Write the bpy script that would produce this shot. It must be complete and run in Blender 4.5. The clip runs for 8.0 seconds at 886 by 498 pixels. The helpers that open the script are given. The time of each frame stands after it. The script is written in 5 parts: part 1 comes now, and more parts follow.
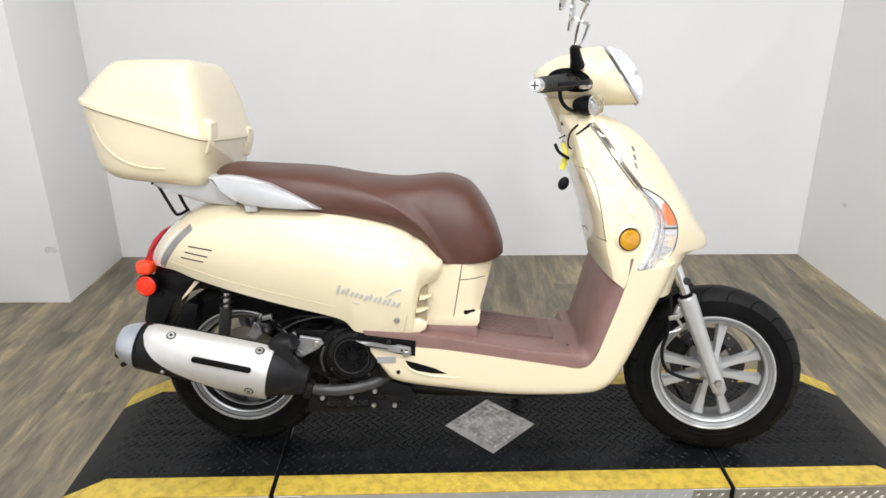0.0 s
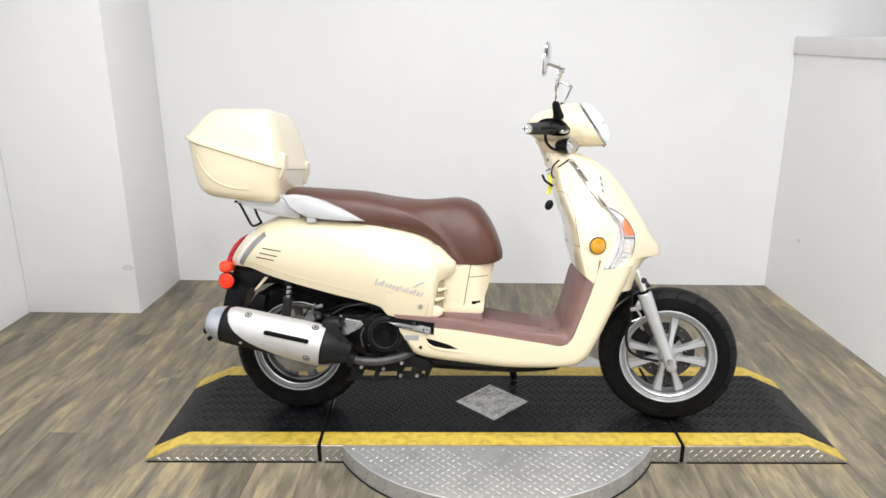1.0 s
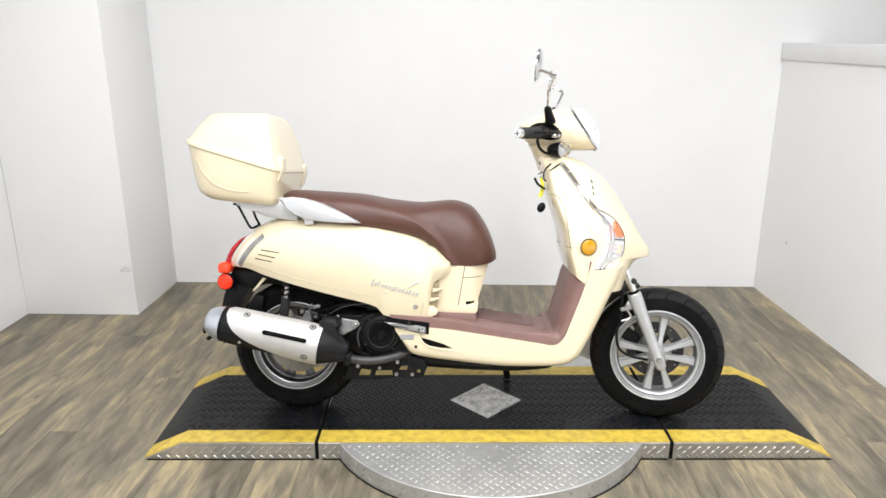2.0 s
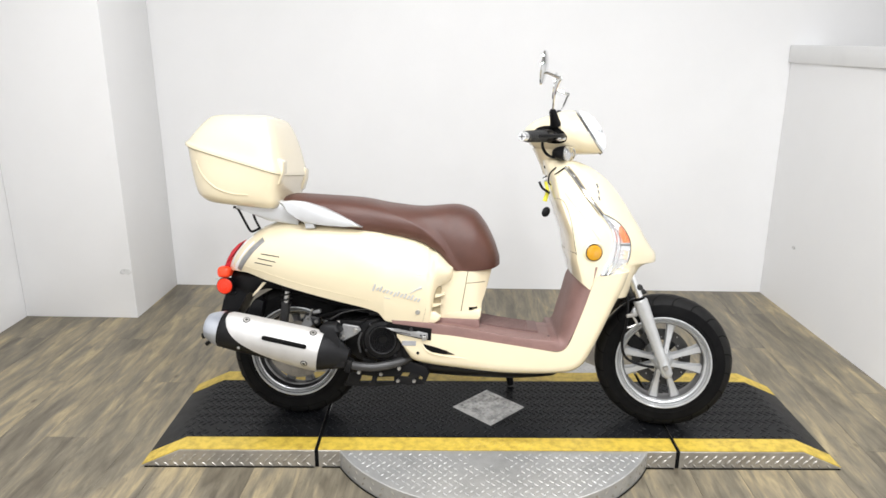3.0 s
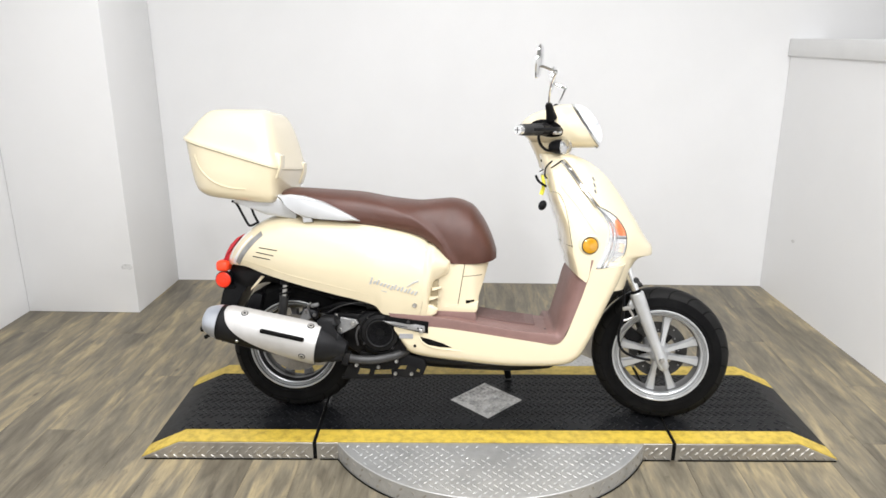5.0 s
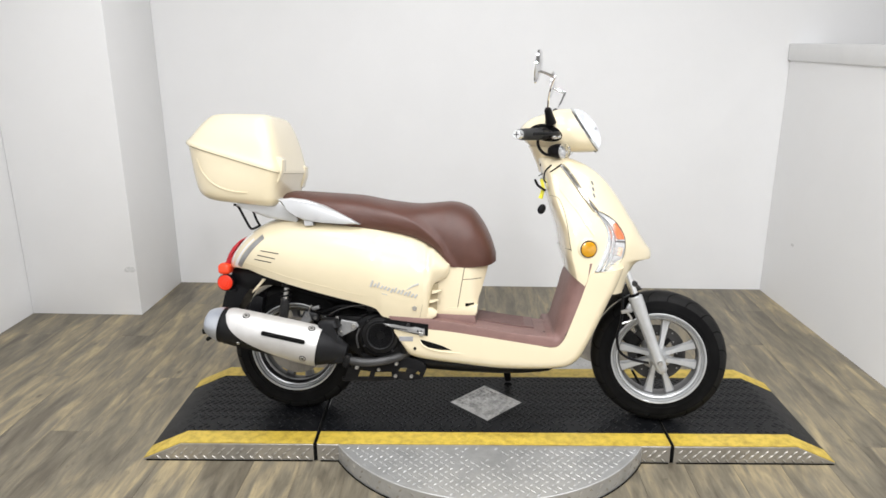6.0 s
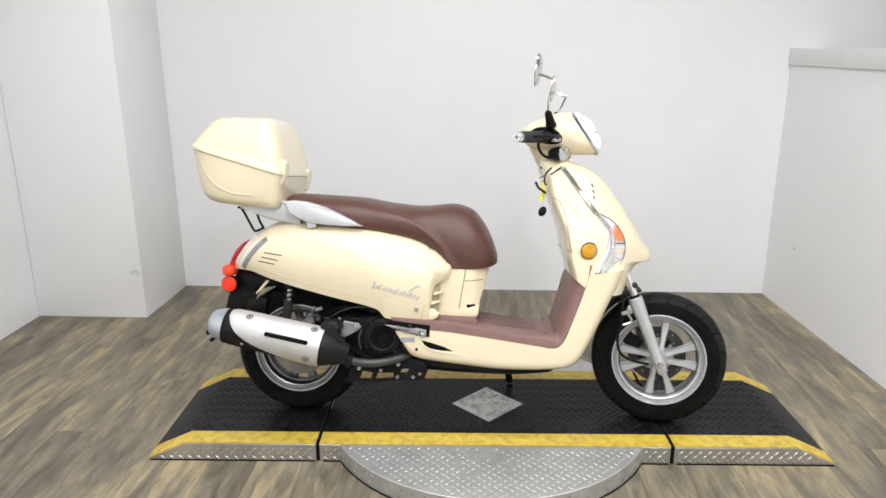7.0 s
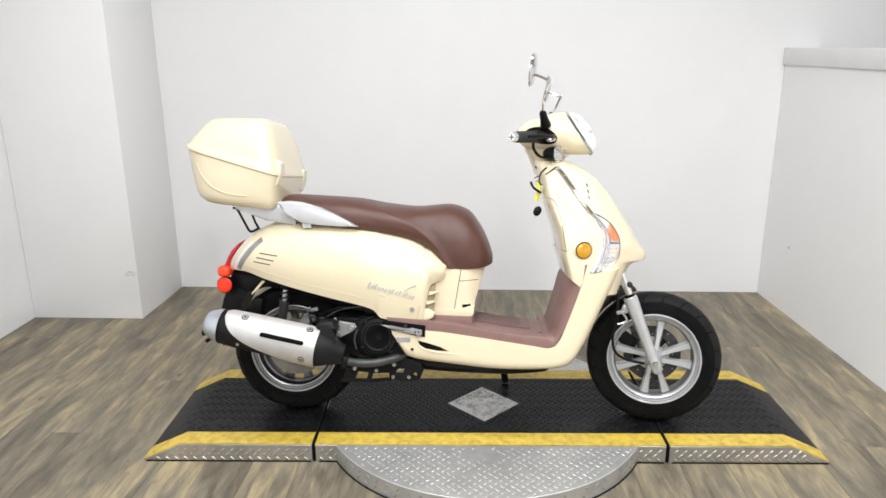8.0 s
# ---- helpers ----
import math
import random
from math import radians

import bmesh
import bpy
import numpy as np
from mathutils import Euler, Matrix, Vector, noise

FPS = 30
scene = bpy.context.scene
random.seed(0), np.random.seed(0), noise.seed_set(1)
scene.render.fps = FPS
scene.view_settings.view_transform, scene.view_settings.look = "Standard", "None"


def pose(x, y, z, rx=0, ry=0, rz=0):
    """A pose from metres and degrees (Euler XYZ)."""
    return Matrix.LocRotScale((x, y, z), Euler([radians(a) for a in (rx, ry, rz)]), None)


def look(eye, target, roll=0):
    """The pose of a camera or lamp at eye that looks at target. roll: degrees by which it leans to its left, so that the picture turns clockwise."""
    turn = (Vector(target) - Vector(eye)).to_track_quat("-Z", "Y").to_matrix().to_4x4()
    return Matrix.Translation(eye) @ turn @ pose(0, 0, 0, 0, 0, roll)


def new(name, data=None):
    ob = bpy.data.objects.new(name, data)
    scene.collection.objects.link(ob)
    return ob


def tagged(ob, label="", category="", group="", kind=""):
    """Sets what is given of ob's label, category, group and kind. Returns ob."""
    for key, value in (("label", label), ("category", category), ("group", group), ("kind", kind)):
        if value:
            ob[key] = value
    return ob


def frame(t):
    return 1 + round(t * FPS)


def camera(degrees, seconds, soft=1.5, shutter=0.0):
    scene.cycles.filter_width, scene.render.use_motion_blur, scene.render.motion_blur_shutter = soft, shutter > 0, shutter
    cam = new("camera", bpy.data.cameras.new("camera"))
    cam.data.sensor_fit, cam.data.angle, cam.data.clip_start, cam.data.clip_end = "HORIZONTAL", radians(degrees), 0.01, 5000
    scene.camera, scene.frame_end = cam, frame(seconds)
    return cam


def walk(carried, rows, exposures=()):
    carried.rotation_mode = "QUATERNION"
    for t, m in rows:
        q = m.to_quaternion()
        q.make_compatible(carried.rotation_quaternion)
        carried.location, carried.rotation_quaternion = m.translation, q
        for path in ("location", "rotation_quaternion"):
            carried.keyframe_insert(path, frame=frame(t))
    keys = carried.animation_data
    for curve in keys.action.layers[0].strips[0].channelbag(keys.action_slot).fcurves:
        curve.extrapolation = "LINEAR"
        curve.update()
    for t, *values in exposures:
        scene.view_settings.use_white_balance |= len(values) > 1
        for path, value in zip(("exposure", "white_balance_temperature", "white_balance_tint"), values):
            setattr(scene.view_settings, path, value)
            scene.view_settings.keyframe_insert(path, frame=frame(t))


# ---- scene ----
cam = camera(63.9, 8.0, 1.6)
PATH = [
    (0, (-0.028, -1.652, 1.261), (-0.065, 0.205, 0.52), -0.7),
    (0.1, (-0.012, -1.721, 1.261), (-0.079, 0.147, 0.551), -0.3),
    (0.2, (0.009, -1.776, 1.272), (-0.074, 0.096, 0.572), -0.6),
    (0.3, (0.023, -1.835, 1.28), (-0.083, 0.039, 0.589), -0.2),
    (0.4, (0.033, -1.899, 1.293), (-0.07, -0.011, 0.641), 0.2),
    (0.5, (0.035, -1.954, 1.299), (-0.061, -0.057, 0.673), 0.6),
    (0.6, (0.031, -2.014, 1.3), (-0.04, -0.106, 0.703), 0.4),
    (0.7, (0.022, -2.067, 1.292), (-0.049, -0.149, 0.731), 0.4),
    (0.8, (0.002, -2.121, 1.288), (-0.073, -0.211, 0.703), -0.2),
    (0.9, (-0.016, -2.162, 1.287), (-0.097, -0.252, 0.699), -0.5),
    (1, (-0.02, -2.199, 1.29), (-0.093, -0.287, 0.709), -0.2),
    (1.1, (-0.029, -2.23, 1.296), (-0.103, -0.314, 0.728), -0.1),
    (1.2, (-0.033, -2.254, 1.297), (-0.095, -0.339, 0.723), -0.1),
    (1.3, (-0.034, -2.269, 1.297), (-0.085, -0.352, 0.727), 0.0),
    (1.4, (-0.034, -2.278, 1.296), (-0.081, -0.36, 0.732), 0.1),
    (1.5, (-0.034, -2.281, 1.298), (-0.092, -0.362, 0.736), 0.2),
    (1.6, (-0.032, -2.281, 1.305), (-0.073, -0.358, 0.756), 0.5),
    (1.7, (-0.026, -2.274, 1.299), (-0.073, -0.359, 0.726), 0.1),
    (2.8, (-0.018, -2.218, 1.301), (-0.085, -0.302, 0.732), -0.0),
    (3, (-0.023, -2.211, 1.299), (-0.086, -0.294, 0.73), 0.1),
    (3.5, (-0.022, -2.204, 1.298), (-0.095, -0.292, 0.717), 0.1),
    (4, (-0.014, -2.207, 1.303), (-0.088, -0.294, 0.726), 0.1),
    (4.5, (-0.009, -2.214, 1.297), (-0.08, -0.302, 0.713), 0.0),
    (5.8, (0.015, -2.237, 1.292), (-0.071, -0.321, 0.724), -0.3),
    (6, (0.011, -2.24, 1.299), (-0.072, -0.325, 0.729), -0.1),
    (6.5, (0.019, -2.251, 1.294), (-0.068, -0.335, 0.728), 0.0),
    (7, (0.023, -2.264, 1.291), (-0.074, -0.344, 0.738), -0.2),
    (7.5, (0.029, -2.266, 1.29), (-0.057, -0.345, 0.739), -0.2),
    (8, (0.028, -2.267, 1.291), (-0.06, -0.347, 0.739), -0.3),
]
walk(cam, [(t, look(eye, target, roll)) for t, eye, target, roll in PATH], exposures=[(0.0, -0.64), (0.5, -0.58), (1.0, -0.52), (1.5, -0.40), (2.8, -0.42), (4.7, -0.44), (5.8, -0.56), (6.5, -0.64), (7.5, -0.63), (8.0, -0.54)])

# ---------------------------------------------------------------- light
world = bpy.data.worlds.new("world")
scene.world = world
world.use_nodes = True
world.node_tree.nodes["Background"].inputs[0].default_value = (0.9, 0.95, 1.0, 1)
world.node_tree.nodes["Background"].inputs[1].default_value = 0.05


def panel_lamp(x, y, z, sx, sy, watts, tint=(0.975, 0.985, 1.015)):
    data = bpy.data.lights.new("panel_lamp", "AREA")
    data.shape, data.size, data.size_y, data.energy, data.color = "RECTANGLE", sx, sy, watts, tint
    ob = new("panel_lamp", data)
    ob.location = (x, y, z)
    return ob


# grid from reflections; the y -3.9 pair and the last lamp are added fill
LAMPS = [(-0.75, -0.15, 12), (0.10, -0.15, 12), (1.35, -0.15, 12), (-0.75, -1.15, 25), (0.10, -1.10, 25), (1.35, -1.05, 25),
         (-0.55, -2.6, 38), (0.50, -2.6, 38), (1.35, -2.6, 36), (-0.90, -3.9, 44), (0.70, -3.9, 44), (2.8, -1.6, 22)]
CEIL = 2.75
for lx, ly, lw in LAMPS:
    panel_lamp(lx, ly, CEIL - 0.06, 0.22, 0.10, lw)


# ---------------------------------------------------------------- materials
def mat(name, color, rough=0.5, metal=0.0, var=0.0, var_scale=8.0, bump=0.0, bump_scale=60.0, coat=0.0, rough_var=0.0,
        dark=None, spec=0.5, coat_rough=0.05):
    """A surface with colour drift at two scales, uneven gloss and fine relief."""
    m = bpy.data.materials.new(name)
    m.use_nodes = True
    nt = m.node_tree
    b = nt.nodes["Principled BSDF"]
    b.inputs["Roughness"].default_value = rough
    b.inputs["Metallic"].default_value = metal
    b.inputs["Coat Weight"].default_value = coat
    b.inputs["Coat Roughness"].default_value = coat_rough
    b.inputs["Specular IOR Level"].default_value = spec
    b.inputs["Base Color"].default_value = (*color, 1)
    tc = nt.nodes.new("ShaderNodeTexCoord")
    if var > 0:
        n1 = nt.nodes.new("ShaderNodeTexNoise")
        n1.inputs["Scale"].default_value = var_scale
        n1.inputs["Detail"].default_value = 6
        n1.inputs["Roughness"].default_value = 0.65
        nt.links.new(tc.outputs["Object"], n1.inputs["Vector"])
        mix = nt.nodes.new("ShaderNodeMix")
        mix.data_type = "RGBA"
        d = dark or tuple(c * (1 - var) for c in color)
        mix.inputs["A"].default_value = (*color, 1)
        mix.inputs["B"].default_value = (*d, 1)
        ramp = nt.nodes.new("ShaderNodeMapRange")
        ramp.inputs["From Min"].default_value, ramp.inputs["From Max"].default_value = 0.42, 0.72
        nt.links.new(n1.outputs["Fac"], ramp.inputs["Value"])
        nt.links.new(ramp.outputs["Result"], mix.inputs["Factor"])
        nt.links.new(mix.outputs["Result"], b.inputs["Base Color"])
        if rough_var > 0:
            rr = nt.nodes.new("ShaderNodeMapRange")
            rr.inputs["To Min"].default_value, rr.inputs["To Max"].default_value = max(0.02, rough - rough_var), min(1, rough + rough_var)
            nt.links.new(n1.outputs["Fac"], rr.inputs["Value"])
            nt.links.new(rr.outputs["Result"], b.inputs["Roughness"])
    if bump > 0:
        n2 = nt.nodes.new("ShaderNodeTexNoise")
        n2.inputs["Scale"].default_value = bump_scale
        n2.inputs["Detail"].default_value = 4
        nt.links.new(tc.outputs["Object"], n2.inputs["Vector"])
        bp = nt.nodes.new("ShaderNodeBump")
        bp.inputs["Strength"].default_value = bump
        bp.inputs["Distance"].default_value = 0.002
        nt.links.new(n2.outputs["Fac"], bp.inputs["Height"])
        nt.links.new(bp.outputs["Normal"], b.inputs["Normal"])
    return m


def emitter(name, color, strength):
    m = mat(name, color, 0.4)
    b = m.node_tree.nodes["Principled BSDF"]
    b.inputs["Emission Color"].default_value = (*color, 1)
    b.inputs["Emission Strength"].default_value = strength
    return m


def lens(name, color, rough=0.05, transmission=1.0, ior=1.45):
    m = mat(name, color, rough)
    b = m.node_tree.nodes["Principled BSDF"]
    b.inputs["Transmission Weight"].default_value = transmission
    b.inputs["IOR"].default_value = ior
    return m


def plank_material():
    """Grey-brown oak-look vinyl: long smoky streaks, knots, and a tone of its own for each plank."""
    m = mat("vinyl_plank", (0.4, 0.33, 0.25), 0.42)
    nt = m.node_tree
    b = nt.nodes["Principled BSDF"]
    tc = nt.nodes.new("ShaderNodeTexCoord")
    info = nt.nodes.new("ShaderNodeObjectInfo")
    shift = nt.nodes.new("ShaderNodeVectorMath")
    shift.operation = "MULTIPLY_ADD"
    comb = nt.nodes.new("ShaderNodeCombineXYZ")
    for s in "XYZ":
        nt.links.new(info.outputs["Random"], comb.inputs[s])
    shift.inputs[1].default_value = (37, 53, 19)
    nt.links.new(comb.outputs[0], shift.inputs[0])
    nt.links.new(tc.outputs["Object"], shift.inputs[2])

    def streak(sx, sy, scale, detail, dist):
        mp = nt.nodes.new("ShaderNodeMapping")
        mp.inputs["Scale"].default_value = (sx, sy, 1)
        nt.links.new(shift.outputs[0], mp.inputs["Vector"])
        n = nt.nodes.new("ShaderNodeTexNoise")
        n.inputs["Scale"].default_value, n.inputs["Detail"].default_value, n.inputs["Distortion"].default_value = scale, detail, dist
        nt.links.new(mp.outputs[0], n.inputs["Vector"])
        return n.outputs["Fac"]

    broad, mid, fine = streak(9.5, 2.0, 1.0, 5, 1.0), streak(26, 4.2, 1.0, 8, 1.0), streak(130, 16, 1.0, 4, 0.5)
    ramp = nt.nodes.new("ShaderNodeValToRGB")
    e = ramp.color_ramp.elements
    e[0].position, e[0].color = 0.29, (0.098, 0.082, 0.058, 1)
    e[1].position, e[1].color = 0.68, (0.392, 0.317, 0.186, 1)
    k = e.new(0.46)
    k.color = (0.180, 0.157, 0.112, 1)
    k = e.new(0.56)
    k.color = (0.249, 0.208, 0.136, 1)
    add = nt.nodes.new("ShaderNodeMath")
    add.operation = "MULTIPLY_ADD"
    add.inputs[1].default_value = 0.64
    half = nt.nodes.new("ShaderNodeMath")
    half.operation = "MULTIPLY_ADD"
    half.inputs[1].default_value, half.inputs[2].default_value = 0.66, -0.145
    nt.links.new(mid, half.inputs[0])
    nt.links.new(broad, add.inputs[0])
    nt.links.new(half.outputs[0], add.inputs[2])
    tone = nt.nodes.new("ShaderNodeMath")
    tone.operation = "MULTIPLY_ADD"
    tone.inputs[1].default_value = 0.10
    nt.links.new(info.outputs["Random"], tone.inputs[0])
    sub = nt.nodes.new("ShaderNodeMath")
    sub.operation = "ADD"
    sub.inputs[1].default_value = -0.06
    nt.links.new(add.outputs[0], tone.inputs[2])
    nt.links.new(tone.outputs[0], sub.inputs[0])
    nt.links.new(sub.outputs[0], ramp.inputs["Fac"])
    grain = nt.nodes.new("ShaderNodeMix")
    grain.data_type, grain.blend_type = "RGBA", "MULTIPLY"
    gr = nt.nodes.new("ShaderNodeMapRange")
    gr.inputs["From Min"].default_value, gr.inputs["From Max"].default_value = 0.3, 0.7
    gr.inputs["To Min"].default_value, gr.inputs["To Max"].default_value = 0.82, 1.08
    nt.links.new(fine, gr.inputs["Value"])
    grain.inputs["Factor"].default_value = 1
    nt.links.new(ramp.outputs["Color"], grain.inputs["A"])
    nt.links.new(gr.outputs["Result"], grain.inputs["B"])
    # knots
    vor = nt.nodes.new("ShaderNodeTexVoronoi")
    vm = nt.nodes.new("ShaderNodeMapping")
    vm.inputs["Scale"].default_value = (7.5, 4.2, 1)
    nt.links.new(shift.outputs[0], vm.inputs["Vector"])
    nt.links.new(vm.outputs[0], vor.inputs["Vector"])
    vor.inputs["Scale"].default_value = 1
    kr = nt.nodes.new("ShaderNodeMapRange")
    kr.inputs["From Min"].default_value, kr.inputs["From Max"].default_value = 0.02, 0.085
    kr.inputs["To Min"].default_value, kr.inputs["To Max"].default_value = 0.42, 1.0
    nt.links.new(vor.outputs["Distance"], kr.inputs["Value"])
    knot = nt.nodes.new("ShaderNodeMix")
    knot.data_type, knot.blend_type = "RGBA", "MULTIPLY"
    knot.inputs["Factor"].default_value = 1
    nt.links.new(grain.outputs["Result"], knot.inputs["A"])
    nt.links.new(kr.outputs["Result"], knot.inputs["B"])
    # small dark flecks
    fm = nt.nodes.new("ShaderNodeMapping")
    fm.inputs["Scale"].default_value = (38, 17, 1)
    nt.links.new(shift.outputs[0], fm.inputs["Vector"])
    fn = nt.nodes.new("ShaderNodeTexNoise")
    fn.inputs["Scale"].default_value, fn.inputs["Detail"].default_value, fn.inputs["Roughness"].default_value = 1.0, 5, 0.7
    nt.links.new(fm.outputs[0], fn.inputs["Vector"])
    fr = nt.nodes.new("ShaderNodeMapRange")
    fr.inputs["From Min"].default_value, fr.inputs["From Max"].default_value = 0.60, 0.74
    fr.inputs["To Min"].default_value, fr.inputs["To Max"].default_value = 1.0, 0.62
    nt.links.new(fn.outputs["Fac"], fr.inputs["Value"])
    fleck = nt.nodes.new("ShaderNodeMix")
    fleck.data_type, fleck.blend_type = "RGBA", "MULTIPLY"
    fleck.inputs["Factor"].default_value = 1
    nt.links.new(knot.outputs["Result"], fleck.inputs["A"])
    nt.links.new(fr.outputs["Result"], fleck.inputs["B"])
    nt.links.new(fleck.outputs["Result"], b.inputs["Base Color"])
    bp = nt.nodes.new("ShaderNodeBump")
    bp.inputs["Strength"].default_value, bp.inputs["Distance"].default_value = 0.25, 0.001
    nt.links.new(fine, bp.inputs["Height"])
    nt.links.new(bp.outputs["Normal"], b.inputs["Normal"])
    rr = nt.nodes.new("ShaderNodeMapRange")
    rr.inputs["To Min"].default_value, rr.inputs["To Max"].default_value = 0.3, 0.6
    nt.links.new(mid, rr.inputs["Value"])
    nt.links.new(rr.outputs["Result"], b.inputs["Roughness"])
    return m


WALL = mat("wall_paint", (0.845, 0.845, 0.845), 0.6, var=0.03, var_scale=1.7, bump=0.12, bump_scale=140, rough_var=0.12)
# ceiling is out of view; its grey is set to lessen bounce
CEILING = mat("ceiling_paint", (0.46, 0.46, 0.455), 0.8, var=0.04, var_scale=3)
# grey for walls out of view, chosen to hold down the fill light
UNSEEN_WALL = mat("low_bounce_grey", (0.48, 0.475, 0.465), 0.6, var=0.05, var_scale=2, bump=0.12, bump_scale=140)
TRIM = mat("trim_paint", (0.78, 0.78, 0.775), 0.4, var=0.06, var_scale=5, bump=0.06, bump_scale=50)
SCUFF = mat("scuff", (0.70, 0.70, 0.69), 0.8, var=0.25, var_scale=60)
PLANK = plank_material()
SUBFLOOR = mat("joint_shadow", (0.14, 0.11, 0.08), 0.9, var=0.3, var_scale=20)
DECK = mat("black_deck_paint", (0.0055, 0.006, 0.007), 0.36, spec=0.15, var=0.45, var_scale=14, bump=0.2, bump_scale=220, rough_var=0.16, dark=(0.014, 0.014, 0.015))
YELLOW = mat("yellow_deck_paint", (0.63, 0.455, 0.065), 0.45, var=0.35, var_scale=34, bump=0.15, bump_scale=160, rough_var=0.15, dark=(0.34, 0.235, 0.035))
PLATE = mat("galvanised_plate", (0.54, 0.54, 0.53), 0.44, metal=0.65, var=0.3, var_scale=9, bump=0.12, bump_scale=120, rough_var=0.15)
PLATE_SIDE = mat("worn_plate_side", (0.46, 0.435, 0.39), 0.45, metal=0.75, var=0.4, var_scale=12, bump=0.12, bump_scale=90, rough_var=0.15)
BARE = mat("bare_worn_steel", (0.62, 0.61, 0.59), 0.42, metal=0.55, var=0.6, var_scale=40, bump=0.2, bump_scale=120, rough_var=0.2)
# darkened cream: painted shade in the louvre recess, also the tone of joints
SHADE = mat("recess_shade_olive", (0.36, 0.30, 0.19), 0.6, var=0.3, var_scale=30)
SHADOW_LINE = mat("shadow_gap_brown", (0.10, 0.075, 0.05), 0.7, var=0.3, var_scale=40)
PALE = mat("pale_silver_plastic", (0.80, 0.80, 0.80), 0.35, metal=0.05, var=0.05, var_scale=12, coat=0.5)
GAP = mat("dark_gap", (0.005, 0.005, 0.005), 0.8, spec=0.08, var=0.3, var_scale=30)
CREAM = mat("cream_paint", (0.785, 0.688, 0.482), 0.30, var=0.04, var_scale=4, coat=1.0, bump=0.02, bump_scale=300)
CREAM_BOX = mat("cream_box_plastic", (0.778, 0.682, 0.480), 0.34, var=0.05, var_scale=5, coat=1.0, bump=0.03, bump_scale=260, coat_rough=0.06)
BROWN = mat("brown_seat_vinyl", (0.094, 0.039, 0.028), 0.42, var=0.22, var_scale=10, bump=0.25, bump_scale=420, rough_var=0.08)
BROWN_MAT = mat("brown_floor_plastic", (0.225, 0.128, 0.112), 0.55, var=0.18, var_scale=12, bump=0.3, bump_scale=480, rough_var=0.1)
BROWN_DARK = mat("dark_brown_mat", (0.165, 0.098, 0.088), 0.6, var=0.2, var_scale=14, bump=0.3, bump_scale=400)
BLACK = mat("black_plastic", (0.007, 0.007, 0.008), 0.40, spec=0.15, var=0.3, var_scale=25, bump=0.12, bump_scale=300, rough_var=0.12)
RUBBER = mat("tyre_rubber", (0.0036, 0.0036, 0.004), 0.55, spec=0.08, var=0.35, var_scale=18, bump=0.15, bump_scale=240, dark=(0.008, 0.008, 0.008), rough_var=0.1)
# tyre crown rubber, lightened for the light it catches and some dust
TREAD = mat("lit_dusty_tread_rubber", (0.011, 0.0108, 0.0105), 0.6, spec=0.15, var=0.4, var_scale=30, bump=0.2, bump_scale=200)
GRIP = mat("grey_grip_rubber", (0.045, 0.045, 0.045), 0.6, spec=0.25, var=0.3, var_scale=60, bump=0.2, bump_scale=300)
ENGINE = mat("engine_black_casting", (0.006, 0.006, 0.0065), 0.42, metal=0.0, spec=0.15, var=0.5, var_scale=20, bump=0.35, bump_scale=160, dark=(0.018, 0.017, 0.016), rough_var=0.15)
ALLOY = mat("silver_painted_alloy", (0.54, 0.55, 0.555), 0.34, metal=0.45, var=0.12, var_scale=14, bump=0.03, bump_scale=300, rough_var=0.08)
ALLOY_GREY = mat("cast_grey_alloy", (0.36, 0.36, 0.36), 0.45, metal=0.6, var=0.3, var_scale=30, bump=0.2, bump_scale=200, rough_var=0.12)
BRUSHED = mat("brushed_silver", (0.60, 0.59, 0.575), 0.42, metal=0.5, var=0.10, var_scale=18, bump=0.05, bump_scale=300, rough_var=0.07)
CAN_BLACK = mat("satin_black_silencer", (0.010, 0.010, 0.011), 0.48, spec=0.22, var=0.35, var_scale=16, bump=0.1, bump_scale=220, rough_var=0.1)
PIPE = mat("sooty_steel_and_highlight", (0.055, 0.054, 0.054), 0.42, metal=0.35, var=0.45, var_scale=18, bump=0.15, bump_scale=160, rough_var=0.12)
REAR_DISC = mat("grey_cast_disc", (0.25, 0.232, 0.205), 0.5, metal=0.3, var=0.4, var_scale=26, bump=0.15, bump_scale=180)
CHROME = mat("chrome", (0.82, 0.83, 0.84), 0.07, metal=1.0, var=0.06, var_scale=30, rough_var=0.04)
SILVER_PLASTIC = mat("silver_plastic", (0.60, 0.61, 0.62), 0.3, metal=0.35, var=0.06, var_scale=12, coat=0.5)
TRIM_CHROME = mat("satin_chrome", (0.83, 0.84, 0.85), 0.16, metal=0.85, var=0.08, var_scale=30)
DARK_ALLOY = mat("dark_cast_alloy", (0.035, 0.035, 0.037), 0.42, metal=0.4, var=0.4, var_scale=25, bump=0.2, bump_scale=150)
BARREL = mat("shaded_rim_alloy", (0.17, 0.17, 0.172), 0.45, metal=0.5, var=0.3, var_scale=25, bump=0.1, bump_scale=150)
ENDCAP = mat("blued_steel_cap", (0.55, 0.58, 0.63), 0.3, metal=0.7, var=0.2, var_scale=9, dark=(0.42, 0.46, 0.56))
STEEL = mat("zinc_steel", (0.55, 0.54, 0.52), 0.3, metal=0.9, var=0.25, var_scale=40)
RED_LENS = emitter("red_lens", (0.46, 0.010, 0.022), 0.06)
# reflector, no lamp: emission imitates the light it throws back
RED_LIT = emitter("glowing_red_reflector", (0.74, 0.034, 0.008), 0.22)
ORANGE_LIT = emitter("lit_orange_lens", (0.85, 0.065, 0.018), 0.22)
AMBER = mat("amber_reflector", (0.62, 0.30, 0.006), 0.12, var=0.2, var_scale=60, coat=1.0)
